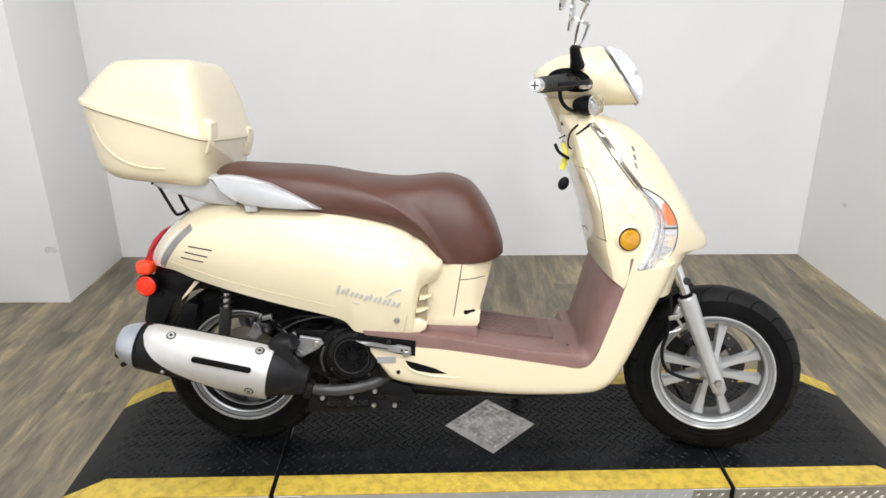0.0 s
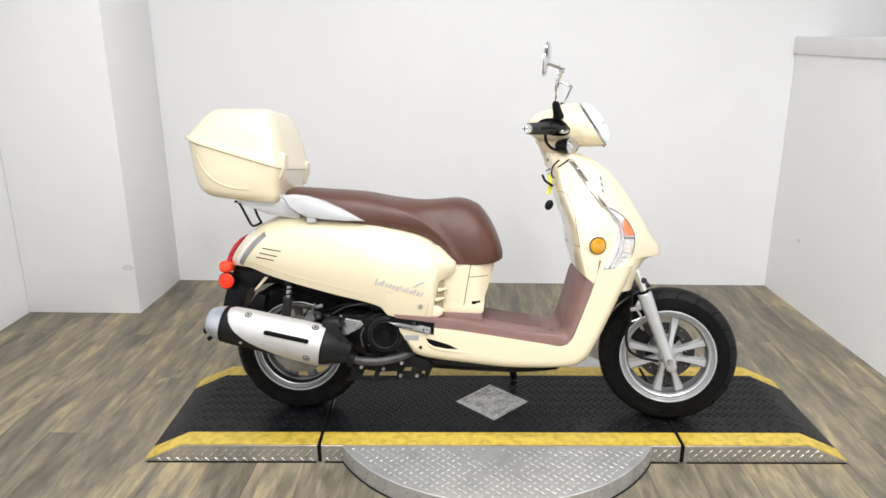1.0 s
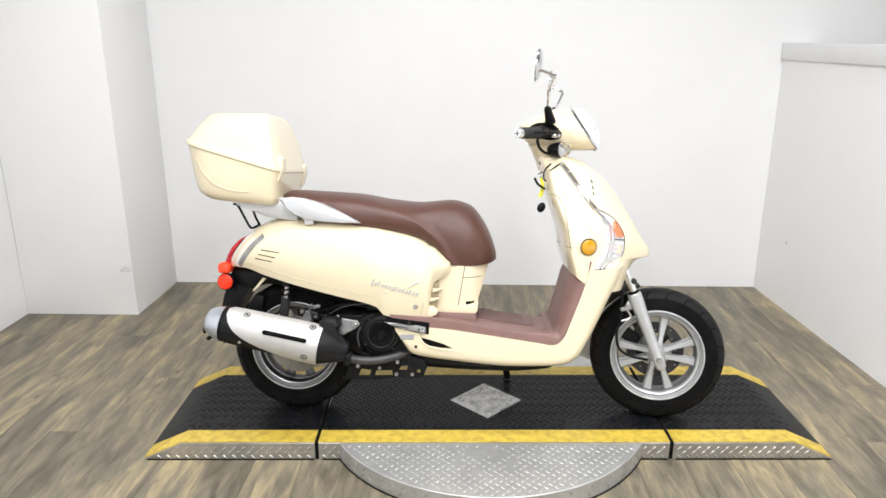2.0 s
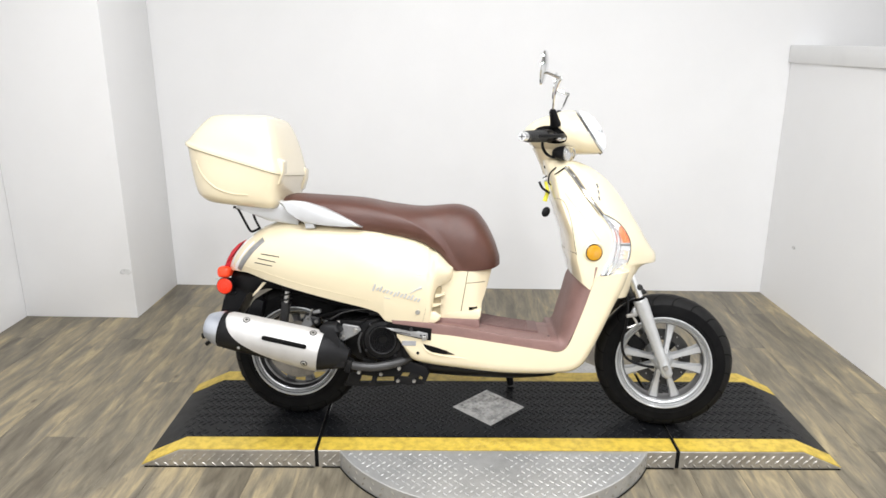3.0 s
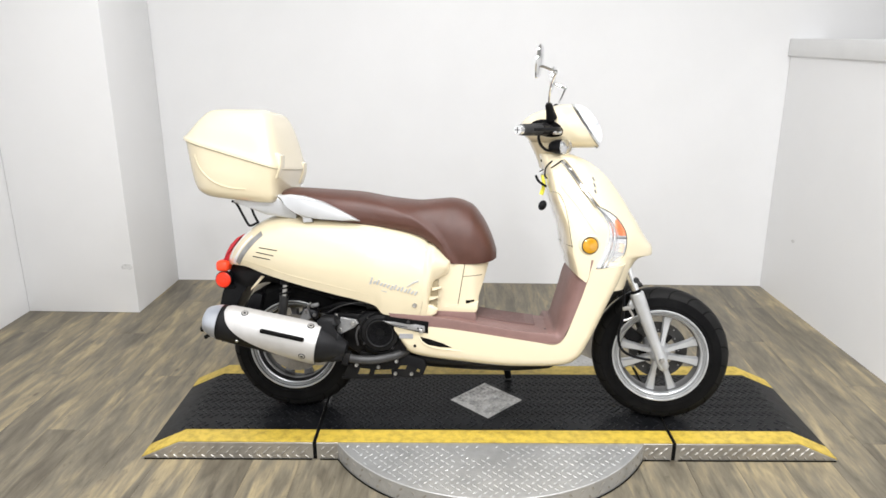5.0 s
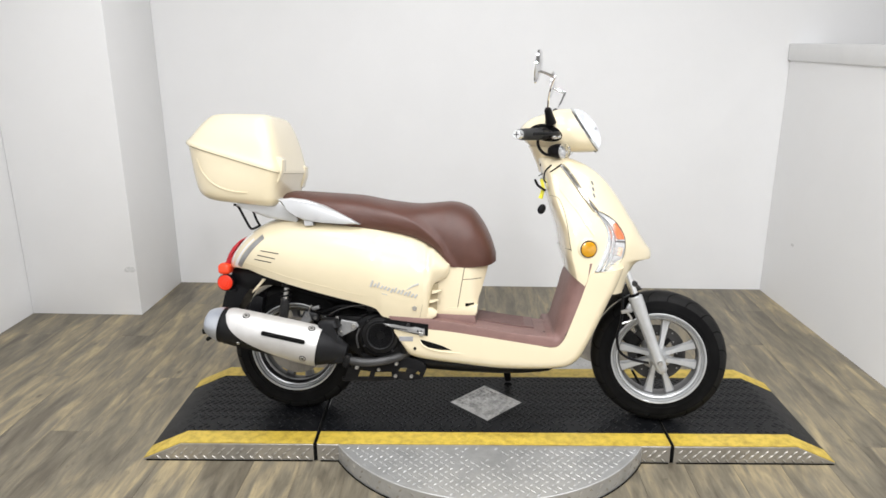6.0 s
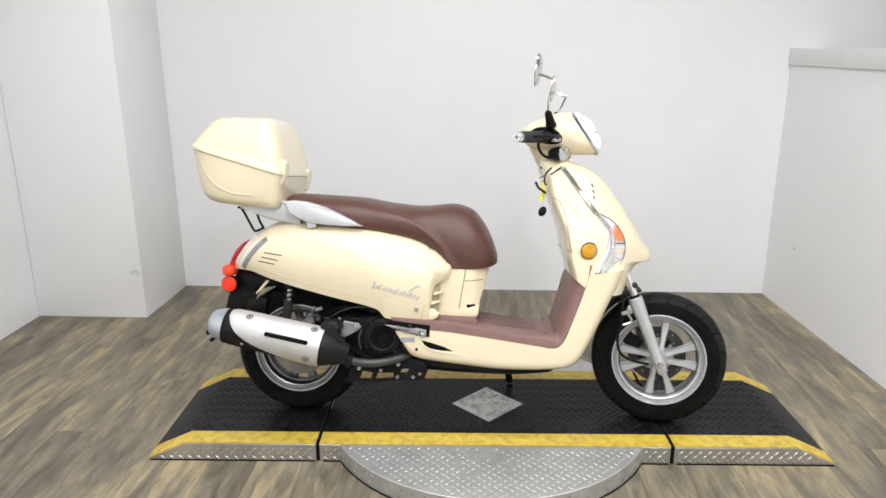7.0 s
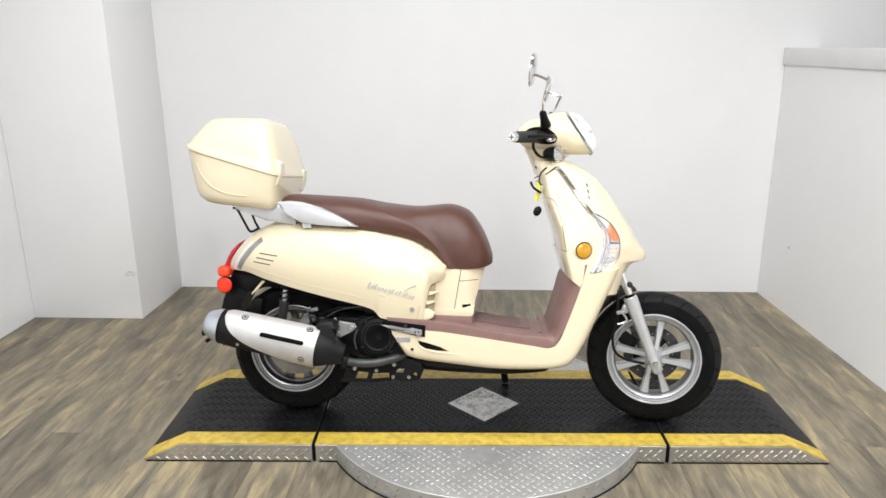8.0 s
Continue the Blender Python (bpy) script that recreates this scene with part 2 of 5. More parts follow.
AMBER_PALE = mat("amber_reflection_tint", (0.80, 0.55, 0.40), 0.2, var=0.2, var_scale=50, coat=0.6)
AMBER_BULB = mat("amber_bulb_cover", (0.62, 0.16, 0.06), 0.2, var=0.2, var_scale=50, coat=0.6)
CLEAR = lens("clear_lens", (0.98, 0.99, 1.0), 0.02, 1.0, 1.25)
LAMP_WHITE = mat("lamp_reflector_white", (0.70, 0.70, 0.70), 0.2, metal=0.60, var=0.10, var_scale=40, bump=0.10, bump_scale=90)
BOWL_WHITE = mat("headlamp_bowl_white", (0.84, 0.85, 0.86), 0.2, metal=0.40, var=0.10, var_scale=40, bump=0.10, bump_scale=90)
REFLECTOR = mat("bright_reflector_bowl", (0.80, 0.81, 0.83), 0.16, metal=1.0, var=0.08, var_scale=25)
YELLOW_TAG = mat("yellow_key_tag", (0.80, 0.74, 0.05), 0.5, var=0.1, var_scale=40)
LABEL = mat("warning_label", (0.34, 0.34, 0.35), 0.5, var=0.2, var_scale=50)
DISC = mat("brake_disc_steel", (0.075, 0.073, 0.070), 0.5, metal=0.6, var=0.25, var_scale=30, rough_var=0.1)


# ---------------------------------------------------------------- builders
def finish(ob, angle=35):
    me = ob.data
    me.shade_smooth()
    me.set_sharp_from_angle(angle=radians(angle))
    return ob


def part(name, bm, material, parent=None, label="", angle=35):
    """Links a bmesh as one mesh object, under a thing or a part when parent is given."""
    me = bpy.data.meshes.new(name)
    bmesh.ops.recalc_face_normals(bm, faces=bm.faces)
    bm.to_mesh(me)
    bm.free()
    me.materials.append(material)
    ob = new(name, me)
    if parent is not None:
        ob.parent = parent
    if label:
        ob["label"] = label
    if material is CLEAR:
        ob.visible_shadow = False
    return finish(ob, angle)


def join(*bms):
    out = bmesh.new()
    for b in bms:
        me = bpy.data.meshes.new("tmp")
        b.to_mesh(me)
        b.free()
        out.from_mesh(me)
        bpy.data.meshes.remove(me)
    return out


def moved(bm, m):
    bmesh.ops.transform(bm, matrix=m, verts=bm.verts)
    return bm


def box(x0, x1, y0, y1, z0, z1, bev=0.0, seg=2):
    bm = bmesh.new()
    bmesh.ops.create_cube(bm, size=1)
    bmesh.ops.transform(bm, matrix=Matrix.Translation(((x0 + x1) / 2, (y0 + y1) / 2, (z0 + z1) / 2)) @ Matrix.Diagonal((x1 - x0, y1 - y0, z1 - z0, 1)), verts=bm.verts)
    if bev > 0:
        bmesh.ops.bevel(bm, geom=bm.edges[:], offset=bev, segments=seg, affect="EDGES", profile=0.5)
    return bm


def prism(outline, y0, y1, bev=0.0, seg=2):
    """A plate with an outline in x and z, between y0 and y1."""
    bm = bmesh.new()
    a = [bm.verts.new((x, y0, z)) for x, z in outline]
    b = [bm.verts.new((x, y1, z)) for x, z in outline]
    n = len(outline)
    bm.faces.new(a)
    bm.faces.new(b[::-1])
    for i in range(n):
        bm.faces.new((a[i], b[i], b[(i + 1) % n], a[(i + 1) % n]))
    if bev > 0:
        rim = [e for e in bm.edges if abs(e.verts[0].co.y - e.verts[1].co.y) < 1e-6]
        bmesh.ops.bevel(bm, geom=rim, offset=bev, segments=seg, affect="EDGES", profile=0.5)
    return bm


def loft(rings, caps=True, closed=True):
    bm = bmesh.new()
    vs = [[bm.verts.new(p) for p in r] for r in rings]
    n = len(rings[0])
    for a, b in zip(vs, vs[1:]):
        for i in range(n if closed else n - 1):
            j = (i + 1) % n
            bm.faces.new((a[i], a[j], b[j], b[i]))
    if caps:
        bm.faces.new(vs[0][::-1])
        bm.faces.new(vs[-1])
    return bm


def curve(ctrl, t):
    """A smooth value at t through control rows (t, value, value...), without overshoot."""
    if t <= ctrl[0][0]:
        return list(ctrl[0][1:])
    if t >= ctrl[-1][0]:
        return list(ctrl[-1][1:])
    i = max(k for k in range(len(ctrl) - 1) if ctrl[k][0] <= t)
    out = []
    for c in range(1, len(ctrl[0])):
        def d(k):
            return (ctrl[k + 1][c] - ctrl[k][c]) / (ctrl[k + 1][0] - ctrl[k][0])

        def slope(k):
            if k == 0:
                return d(0)
            if k == len(ctrl) - 1:
                return d(k - 1)
            p, q = d(k - 1), d(k)
            return 0.0 if p * q <= 0 else 2 * p * q / (p + q)
        h = ctrl[i + 1][0] - ctrl[i][0]
        u = (t - ctrl[i][0]) / h
        p0, p1, m0, m1 = ctrl[i][c], ctrl[i + 1][c], slope(i) * h, slope(i + 1) * h
        out.append((2 * u**3 - 3 * u**2 + 1) * p0 + (u**3 - 2 * u**2 + u) * m0 + (3 * u**2 - 2 * u**3) * p1 + (u**3 - u**2) * m1)
    return out


def steps(a, b, n):
    return [a + (b - a) * i / n for i in range(n + 1)]


def smooth_path(pts, sub=6):
    """Catmull-Rom through points."""
    pts = [Vector(p) for p in pts]
    if len(pts) < 3:
        return pts
    out = []
    for i in range(len(pts) - 1):
        p0, p1, p2, p3 = pts[max(i - 1, 0)], pts[i], pts[i + 1], pts[min(i + 2, len(pts) - 1)]
        for k in range(sub):
            u = k / sub
            out.append(0.5 * (2 * p1 + (p2 - p0) * u + (2 * p0 - 5 * p1 + 4 * p2 - p3) * u * u + (3 * p1 - p0 - 3 * p2 + p3) * u**3))
    return out + [pts[-1]]


def tube(pts, r, n=10, sub=6, flat=1.0):
    """A round bar along points; r is one radius or one for each end."""
    path = smooth_path(pts, sub)
    rings = []
    up = Vector((0.13, 0.31, 0.94))
    for i, p in enumerate(path):
        t = (path[min(i + 1, len(path) - 1)] - path[max(i - 1, 0)]).normalized()
        u = (up - t * up.dot(t)).normalized()
        v = t.cross(u)
        up = u
        f = i / (len(path) - 1)
        rad = r if not isinstance(r, tuple) else r[0] + (r[1] - r[0]) * f
        rings.append([p + rad * (math.cos(a) * u + flat * math.sin(a) * v) for a in (2 * math.pi * k / n for k in range(n))])
    return loft(rings)


def lathe(profile, n=48, closed=False):
    """Turns a profile of (radius, y) round the y axis."""
    bm = bmesh.new()
    rings = []
    for r, y in profile:
        rings.append([bm.verts.new((r * math.cos(2 * math.pi * k / n), y, r * math.sin(2 * math.pi * k / n))) for k in range(n)] if r > 1e-6 else [bm.verts.new((0, y, 0))])
    pairs = list(zip(rings, rings[1:])) + ([(rings[-1], rings[0])] if closed else [])
    for a, b in pairs:
        for k in range(n):
            j = (k + 1) % n
            if len(a) == 1 and len(b) > 1:
                bm.faces.new((a[0], b[k], b[j]))
            elif len(b) == 1 and len(a) > 1:
                bm.faces.new((a[k], a[j], b[0]))
            elif len(a) > 1:
                bm.faces.new((a[k], a[j], b[j], b[k]))
    return bm


def disc(r, depth, bev=0.0015, n=32):
    """A flat round piece, its face towards -y."""
    return lathe([(0, 0), (r - bev, 0), (r, bev), (r, depth), (0, depth)], n)


def thing(name, label, category, group="", kind="", m=None):
    ob = new(name)
    ob.empty_display_size = 0.05
    if m is not None:
        ob.matrix_basis = m
    return tagged(ob, label, category, group, kind)


def setting(name, bm, material, label, category, angle=35):
    return tagged(part(name, bm, material, None, "", angle), label, category, "", "structure")

# ---------------------------------------------------------------- the room
BACK, LEFT, RIGHT = 1.424, -2.15, 1.60
PIL_X, PIL_Y = -1.60, 0.935
wall_north = setting("wall_north", box(-2.4, 3.9, BACK, BACK + 0.14, 0, CEIL), WALL, "white painted back wall with faint scuffs", "wall")
wall_west = setting("wall_west", box(LEFT - 0.14, LEFT, -4.6, BACK - 0.002, 0, CEIL), WALL, "white painted side wall beside the pillar", "wall")
pillar = setting("pillar", box(LEFT + 0.002, PIL_X, PIL_Y, BACK - 0.002, 0, CEIL, 0.004, 2), WALL, "white boxed-in wall pillar with a grey scuff near its corner", "pillar")
partition = setting("partition_wall", moved(box(0, 0.14, -6.0, 0, 0, 1.19), pose(1.553, BACK - 0.002, 0, 0, 0, 3.0)), WALL, "white half-height partition wall with scuffs", "wall")
partition_cap = setting("partition_cap", moved(box(-0.014, 0.154, -6.0, 0, 1.19, 1.27, 0.004, 2), pose(1.553, BACK - 0.003, 0, 0, 0, 3.0)), TRIM, "white painted board capping the partition", "trim")
# these two walls are unseen and added to shape the bounce
unseen_wall_east = setting("unseen_wall_east", box(3.9, 4.04, -4.6, BACK + 0.14, 0, CEIL), UNSEEN_WALL, "unseen wall beyond the partition, greyed to cut fill light", "wall")
unseen_wall_south = setting("unseen_wall_south", box(-2.4, 4.04, -4.74, -4.6, 0, CEIL), UNSEEN_WALL, "unseen wall opposite the display, greyed to cut fill light", "wall")
ceiling = setting("ceiling", box(-2.4, 4.04, -4.74, BACK + 0.14, CEIL, CEIL + 0.1), CEILING, "unseen ceiling, greyed to cut bounced light, with light panels", "ceiling")
floor_base = setting("floor", box(-2.4, 4.04, -4.74, BACK + 0.14, -0.05, -0.006), SUBFLOOR, "grey-brown oak-look vinyl plank floor", "floor")

GLOW = emitter("light_panel", (1.0, 0.985, 0.96), 2.0)
for lx, ly, lw in LAMPS:
    light = thing("ceiling_light", "white ceiling light panel in an assumed, unseen grid", "light", "ceiling light panels", m=pose(lx, ly, CEIL))
    part("frame", box(-0.19, 0.19, -0.10, 0.10, -0.03, -0.001, 0.004), TRIM, light)
    part("diffuser", box(-0.165, 0.165, -0.08, 0.08, -0.045, -0.031, 0.003), GLOW, light, "glowing white diffuser")


def smear(name, m, seed, w, h, label):
    """A dirty rub mark: ragged thin flake of grime on a wall."""
    rng = random.Random(seed)
    blobs = []
    for _ in range(16):
        cx, cz, r = rng.uniform(-w, w) * 0.35, rng.uniform(-h, h) * 0.25, rng.uniform(0.2, 0.6)
        ring = [(cx + math.cos(a) * w * r * rng.uniform(0.5, 1.2), cz + math.sin(a) * h * r * rng.uniform(0.5, 1.2)) for a in (2 * math.pi * k / 10 for k in range(10))]
        blobs.append(prism(ring, -0.0012 - 0.0002 * rng.random(), 0.0))
    ob = part(name, moved(join(*blobs), m), SCUFF)
    return tagged(ob, label, "mark", "", "structure")


smear("wall_scuff", pose(-1.634, PIL_Y, 0.236), 23, 0.036, 0.020, "grey scuff mark on the pillar")
smear("wall_scuff", pose(1.553, BACK - 0.28, 0.0) @ pose(0, 0, 0.33) @ pose(0.012, 0, 0, 0, 0, -87), 5, 0.02, 0.012, "small grey scuff on the partition")
smear("wall_scuff", pose(1.553 + 0.022, BACK - 0.50, 0.18) @ pose(0.012, 0, 0, 0, 0, -87), 9, 0.016, 0.016, "faint grey rub mark on the partition")
smear("wall_scuff", pose(-1.38, BACK, 0.035), 12, 0.012, 0.006, "tiny dark mark low on the back wall")

# ---------------------------------------------------------------- turntable platform
TOP = 0.06
deck_m = pose(0.064, 0.016, 0, 0, 0, 1.6)
platform = thing("display_turntable", "black and yellow tread-plate display ramp on a round steel turntable", "platform", m=deck_m)
HW, X0, X1, SL, SR = 0.272, -1.11, 1.095, -0.555, 0.578
RISE = 0.125


def lugs(points, lx, ly, h, zf):
    """Raised lens-shaped treads, turned one way and the other, in one mesh."""
    verts, faces = [], []
    for x, y, a in points:
        c, s, o, z = math.cos(a), math.sin(a), len(verts), zf(x)
        for u, v, w in ((-lx, 0, 0), (-lx * 0.35, -ly, 0), (lx * 0.35, -ly, 0), (lx, 0, 0), (lx * 0.35, ly, 0), (-lx * 0.35, ly, 0), (-lx * 0.5, 0, h), (lx * 0.5, 0, h)):
            px, py = x + u * c - v * s, y + u * s + v * c
            verts.append((px, py, zf(px) + w))
        faces += [(o, o + 1, o + 6), (o + 1, o + 2, o + 7, o + 6), (o + 2, o + 3, o + 7), (o + 3, o + 4, o + 7), (o + 4, o + 5, o + 6, o + 7), (o + 5, o, o + 6)]
    bm = bmesh.new()
    vs = [bm.verts.new(v) for v in verts]
    for f in faces:
        bm.faces.new([vs[i] for i in f])
    return bm


def tread(x0, x1, y0, y1, pitch, keep=lambda x, y: True):
    pts, i = [], 0
    x = x0
    while x < x1:
        j, y = 0, y0 + (pitch / 2 if i % 2 else 0)
        while y < y1:
            if keep(x, y):
                pts.append((x, y, radians(45 if (i + j) % 2 else -45)))
            y += pitch
            j += 1
        x += pitch / 2
        i += 1
    return pts


def height(x):
    if x < X0 + RISE:
        return TOP * max(0.0, (x - X0) / RISE)
    if x > X1 - RISE:
        return TOP * max(0.0, (X1 - x) / RISE)
    return TOP


YW = 0.074
worn = random.Random(21)
for name, a, b in (("end_ramp", X0, SL - 0.006), ("centre_deck", SL + 0.006, SR - 0.006), ("end_ramp", SR + 0.006, X1)):
    xs = sorted({a, b, *[v for v in (X0 + RISE, X1 - RISE) if a < v < b]})
    low = [(x, 0.0) for x in xs]
    top = [(x, max(0.004, height(x))) for x in reversed(xs)]
    sec = part(name, prism(low + top, -HW, HW, 0.0015, 1), PLATE_SIDE, platform, "worn grey tread-plate section")
    skin = bmesh.new()
    rows = []
    for x in xs:
        rows.append([(x, y, max(0.004, height(x)) + 0.001) for y in (-HW + YW, HW - YW)])
    vs = [[skin.verts.new(p) for p in r] for r in rows]
    for p, q in zip(vs, vs[1:]):
        skin.faces.new((p[0], q[0], q[1], p[1]))
    ex = bmesh.ops.extrude_face_region(skin, geom=skin.faces[:])
    bmesh.ops.translate(skin, vec=(0, 0, 0.002), verts=[v for v in ex["geom"] if isinstance(v, bmesh.types.BMVert)])
    part("deck_surface", skin, DECK, sec, "black painted tread plate")
    for sgn in (-1, 1):
        edge = bmesh.new()
        vs = [[edge.verts.new((x, sgn * y, max(0.004, height(x)) + 0.001)) for y in (HW - YW + 0.0006, HW - 0.002)] for x in xs]
        for p, q in zip(vs, vs[1:]):
            edge.faces.new((p[0], q[0], q[1], p[1]))
        ex = bmesh.ops.extrude_face_region(edge, geom=edge.faces[:])
        bmesh.ops.translate(edge, vec=(0, 0, 0.0022), verts=[v for v in ex["geom"] if isinstance(v, bmesh.types.BMVert)])
        part("edge_stripe", edge, YELLOW, sec, "yellow painted safety edge")
    treads = part("tread_relief", lugs(tread(a + 0.012, b - 0.008, -HW + YW + 0.01, HW - YW - 0.006, 0.026, lambda x, y: abs(x) + abs(y) > 0.135 and (y > -0.115 or worn.random() < 0.7)), 0.0095, 0.0034, 0.0022, lambda x: height(x) + 0.003), DECK, sec)
    treads["kind"] = "stuff"
    sp = lambda x, y: abs(y) > HW - YW + 0.008 and abs(x) < 0.13
    ey = tread(a + 0.012, b - 0.008, -HW + 0.008, HW - 0.006, 0.026, sp)
    if ey:
        part("edge_relief", lugs(ey, 0.009, 0.003, 0.0014, lambda x: height(x) + 0.0032), YELLOW, sec)["kind"] = "stuff"
    # tread lugs on the upright sides
    side_pts = [(p[0], p[1], p[2]) for p in tread(a + 0.02, b - 0.014, 0.010, TOP - 0.008, 0.03) if p[1] < height(p[0]) - 0.008 and abs(p[0]) > 0.40]
    if side_pts:
        sl = moved(lugs(side_pts, 0.0105, 0.0036, 0.0026, lambda x: 0.0), Matrix.Translation((0, -HW, 0)) @ pose(0, 0, 0, 90, 0, 0))
        part("side_relief", sl, PLATE_SIDE, sec)["kind"] = "stuff"
    part("base_strip", box(a + 0.01, b - 0.004, -HW - 0.003, HW + 0.003, 0.0, 0.0035), GAP, sec, "thin dark strip at the floor")
part("seam_gap", box(SL - 0.007, SL + 0.007, -HW + 0.002, HW - 0.002, 0.002, TOP - 0.002), GAP, platform, "dark open joint")
part("seam_gap", box(SR - 0.007, SR + 0.007, -HW + 0.002, HW - 0.002, 0.002, TOP - 0.002), GAP, platform, "dark open joint")

R_DISC = 0.553
ring = part("turntable_disc", moved(lathe([(0, 0.0), (R_DISC, 0.0), (R_DISC, -TOP + 0.002), (R_DISC - 0.002, -TOP), (0, -TOP)], 160), pose(0, 0, 0, 90, 0, 0) @ Matrix.Diagonal((1, 1, 1, 1))), PLATE, platform, "round galvanised tread-plate turntable")
if min((v.co.z for v in ring.data.vertices)) < -0.01:
    ring.data.transform(Matrix.Diagonal((1, 1, -1, 1)))
    ring.data.flip_normals()
wear = random.Random(11)
rim_pts = [p for p in tread(-R_DISC, R_DISC, -R_DISC, R_DISC, 0.031, lambda x, y: abs(y) > HW + 0.006 and x * x + y * y < (R_DISC - 0.012) ** 2)
           if wear.random() < 0.62 + 1.3 * max(abs(p[0]) / 0.36 - 0.18, (abs(p[1]) - 0.40) * 5)]
part("disc_relief", lugs(rim_pts, 0.0090, 0.0030, 0.0017, lambda x: TOP), PLATE, ring)["kind"] = "stuff"
band = lathe([(R_DISC + 0.001, 0.0), (R_DISC + 0.003, 0.0), (R_DISC + 0.003, 0.004), (R_DISC + 0.001, 0.004)], 160, True)
part("base_strip", moved(band, pose(0, 0, 0.004, -90, 0, 0)), GAP, ring, "thin dark strip at the floor")
nl = 90
sp = []
for k in range(nl):
    a = 2 * math.pi * k / nl
    if abs(math.sin(a)) * R_DISC > HW + 0.01:
        for zz in (0.018, 0.042):
            m = Matrix.Rotation(a + (0.017 if zz > 0.03 else 0), 4, "Z") @ Matrix.Translation((R_DISC, 0, zz)) @ pose(0, 0, 0, 0, 90, 0) @ pose(0, 0, 0, 0, 0, 45 if k % 2 else -45)
            sp.append(moved(lugs([(0, 0, 0)], 0.009, 0.003, 0.0015, lambda x: 0.0), m))
part("side_relief", join(*sp), PLATE_SIDE, ring)["kind"] = "stuff"

# bare steel diamond in the middle of the deck
dm = bmesh.new()
dv = [dm.verts.new(p) for p in ((-0.125, 0, TOP + 0.0032), (0, -0.125, TOP + 0.0032), (0.125, 0, TOP + 0.0032), (0, 0.125, TOP + 0.0032))]
dm.faces.new(dv)
ex = bmesh.ops.extrude_face_region(dm, geom=dm.faces[:])
bmesh.ops.translate(dm, vec=(0, 0, 0.0012), verts=[v for v in ex["geom"] if isinstance(v, bmesh.types.BMVert)])
dia = part("centre_diamond", dm, BARE, platform, "bare scuffed steel diamond")
part("tread_relief", lugs(tread(-0.12, 0.12, -0.12, 0.12, 0.026, lambda x, y: abs(x) + abs(y) < 0.108), 0.0100, 0.0036, 0.0040, lambda x: TOP + 0.0044), BARE, dia)["kind"] = "stuff"

# ---------------------------------------------------------------- the scooter: x forward, the near side at -y, z from the deck
scooter = thing("motor_scooter", "cream retro motor scooter with brown seat, leaning on its side stand", "scooter", m=pose(0.0, -0.046, TOP + 0.0032, 0, 0, -2.0) @ pose(0, 0, 0, -10.5))
STEER_AT = Vector((0.315, 0, 0.93))
STEER = Matrix.Translation(STEER_AT) @ Matrix.Rotation(radians(-10.0), 4, Vector((-0.42, 0, 0.907))) @ Matrix.Translation(-STEER_AT)


def section(zb, zt, hw, mid=0.45, p=2.3, tuck=0.12, n=28):
    """Points (y, z) of a body cross-section, from low on the near side over the top to low on the far side."""
    out = []
    for i in range(n + 1):
        a = -1 + 2 * i / n
        s = 1 - abs(a)
        h = 0.35 * s + 0.65 * math.sin(s * math.pi / 2)
        out.append((math.copysign(half_width(h, hw, mid, p, tuck), a) if i != n // 2 else 0.0, zb + h * (zt - zb)))
    return out


def half_width(h, hw, mid, p, tuck):
    if h > mid:
        return hw * max(0.0, 1 - ((h - mid) / (1 - mid)) ** p) ** (1 / p)
    return hw * (1 - tuck * ((mid - h) / mid) ** 2)


def hull(ctrl, n, mid=0.45, p=2.3, tuck=0.12, m=28, extra=()):
    """A body lofted along x from control rows (x, low z, high z, half width)."""
    rings = []
    for x in sorted({round(v, 4) for v in [*steps(ctrl[0][0], ctrl[-1][0], n), *extra]}):
        zb, zt, hw = curve(ctrl, x)
        rings.append([(x, y, z) for y, z in section(zb, zt, hw, mid, p, tuck, m)])
    return loft(rings)


def jloft(rows, hw, rounding=0.35, sub=6, m=8, pull=0.22):
    """A broad shell along a bent line: rows of outer (x, z) and inner (x, z); the outer edges are rounded."""
    path = smooth_path([(o[0], o[1], 0) for o, i in rows], sub), smooth_path([(i[0], i[1], 0) for o, i in rows], sub)
    rings = []
    for o, i in zip(*path):
        ring = [Vector((i.x, -hw, i.y))]
        for q in range(m + 1):
            a = (math.pi / 2) * q / m
            f = 1 - rounding + rounding * math.sin(a)
            ring.append(Vector((i.x + (o.x - i.x) * f, -hw * (1 - pull * (1 - math.cos(a))), i.y + (o.y - i.y) * f)))
        ring += [Vector((v.x, -v.y, v.z)) for v in reversed(ring)]
        rings.append(ring)
    return loft(rings)


def ribbon(pts, half, surface, rise=0.0015, sub=5):
    """A thin raised strip that follows a curved side: pts are (x, z), half its half width (one, or one for each end)."""
    path = smooth_path([(x, z, 0) for x, z in pts], sub) if len(pts) > 2 else [Vector((pts[0][0] + (pts[1][0] - pts[0][0]) * k / 6, pts[0][1] + (pts[1][1] - pts[0][1]) * k / 6, 0)) for k in range(7)]
    rings = []
    for i, p in enumerate(path):
        t = (path[min(i + 1, len(path) - 1)] - path[max(i - 1, 0)]).normalized()
        nrm = Vector((-t.y, t.x, 0))
        f = i / (len(path) - 1)
        h = half if not isinstance(half, tuple) else half[0] + (half[1] - half[0]) * f
        ring = []
        for u, d in ((-h, 0.004), (-h, -rise * 0.6), (-h * 0.7, -rise), (h * 0.7, -rise), (h, -rise * 0.6), (h, 0.004)):
            q = p + nrm * u
            ring.append((q.x, surface(q.x, q.y) + d, q.y))
        rings.append(ring)
    return loft(rings)


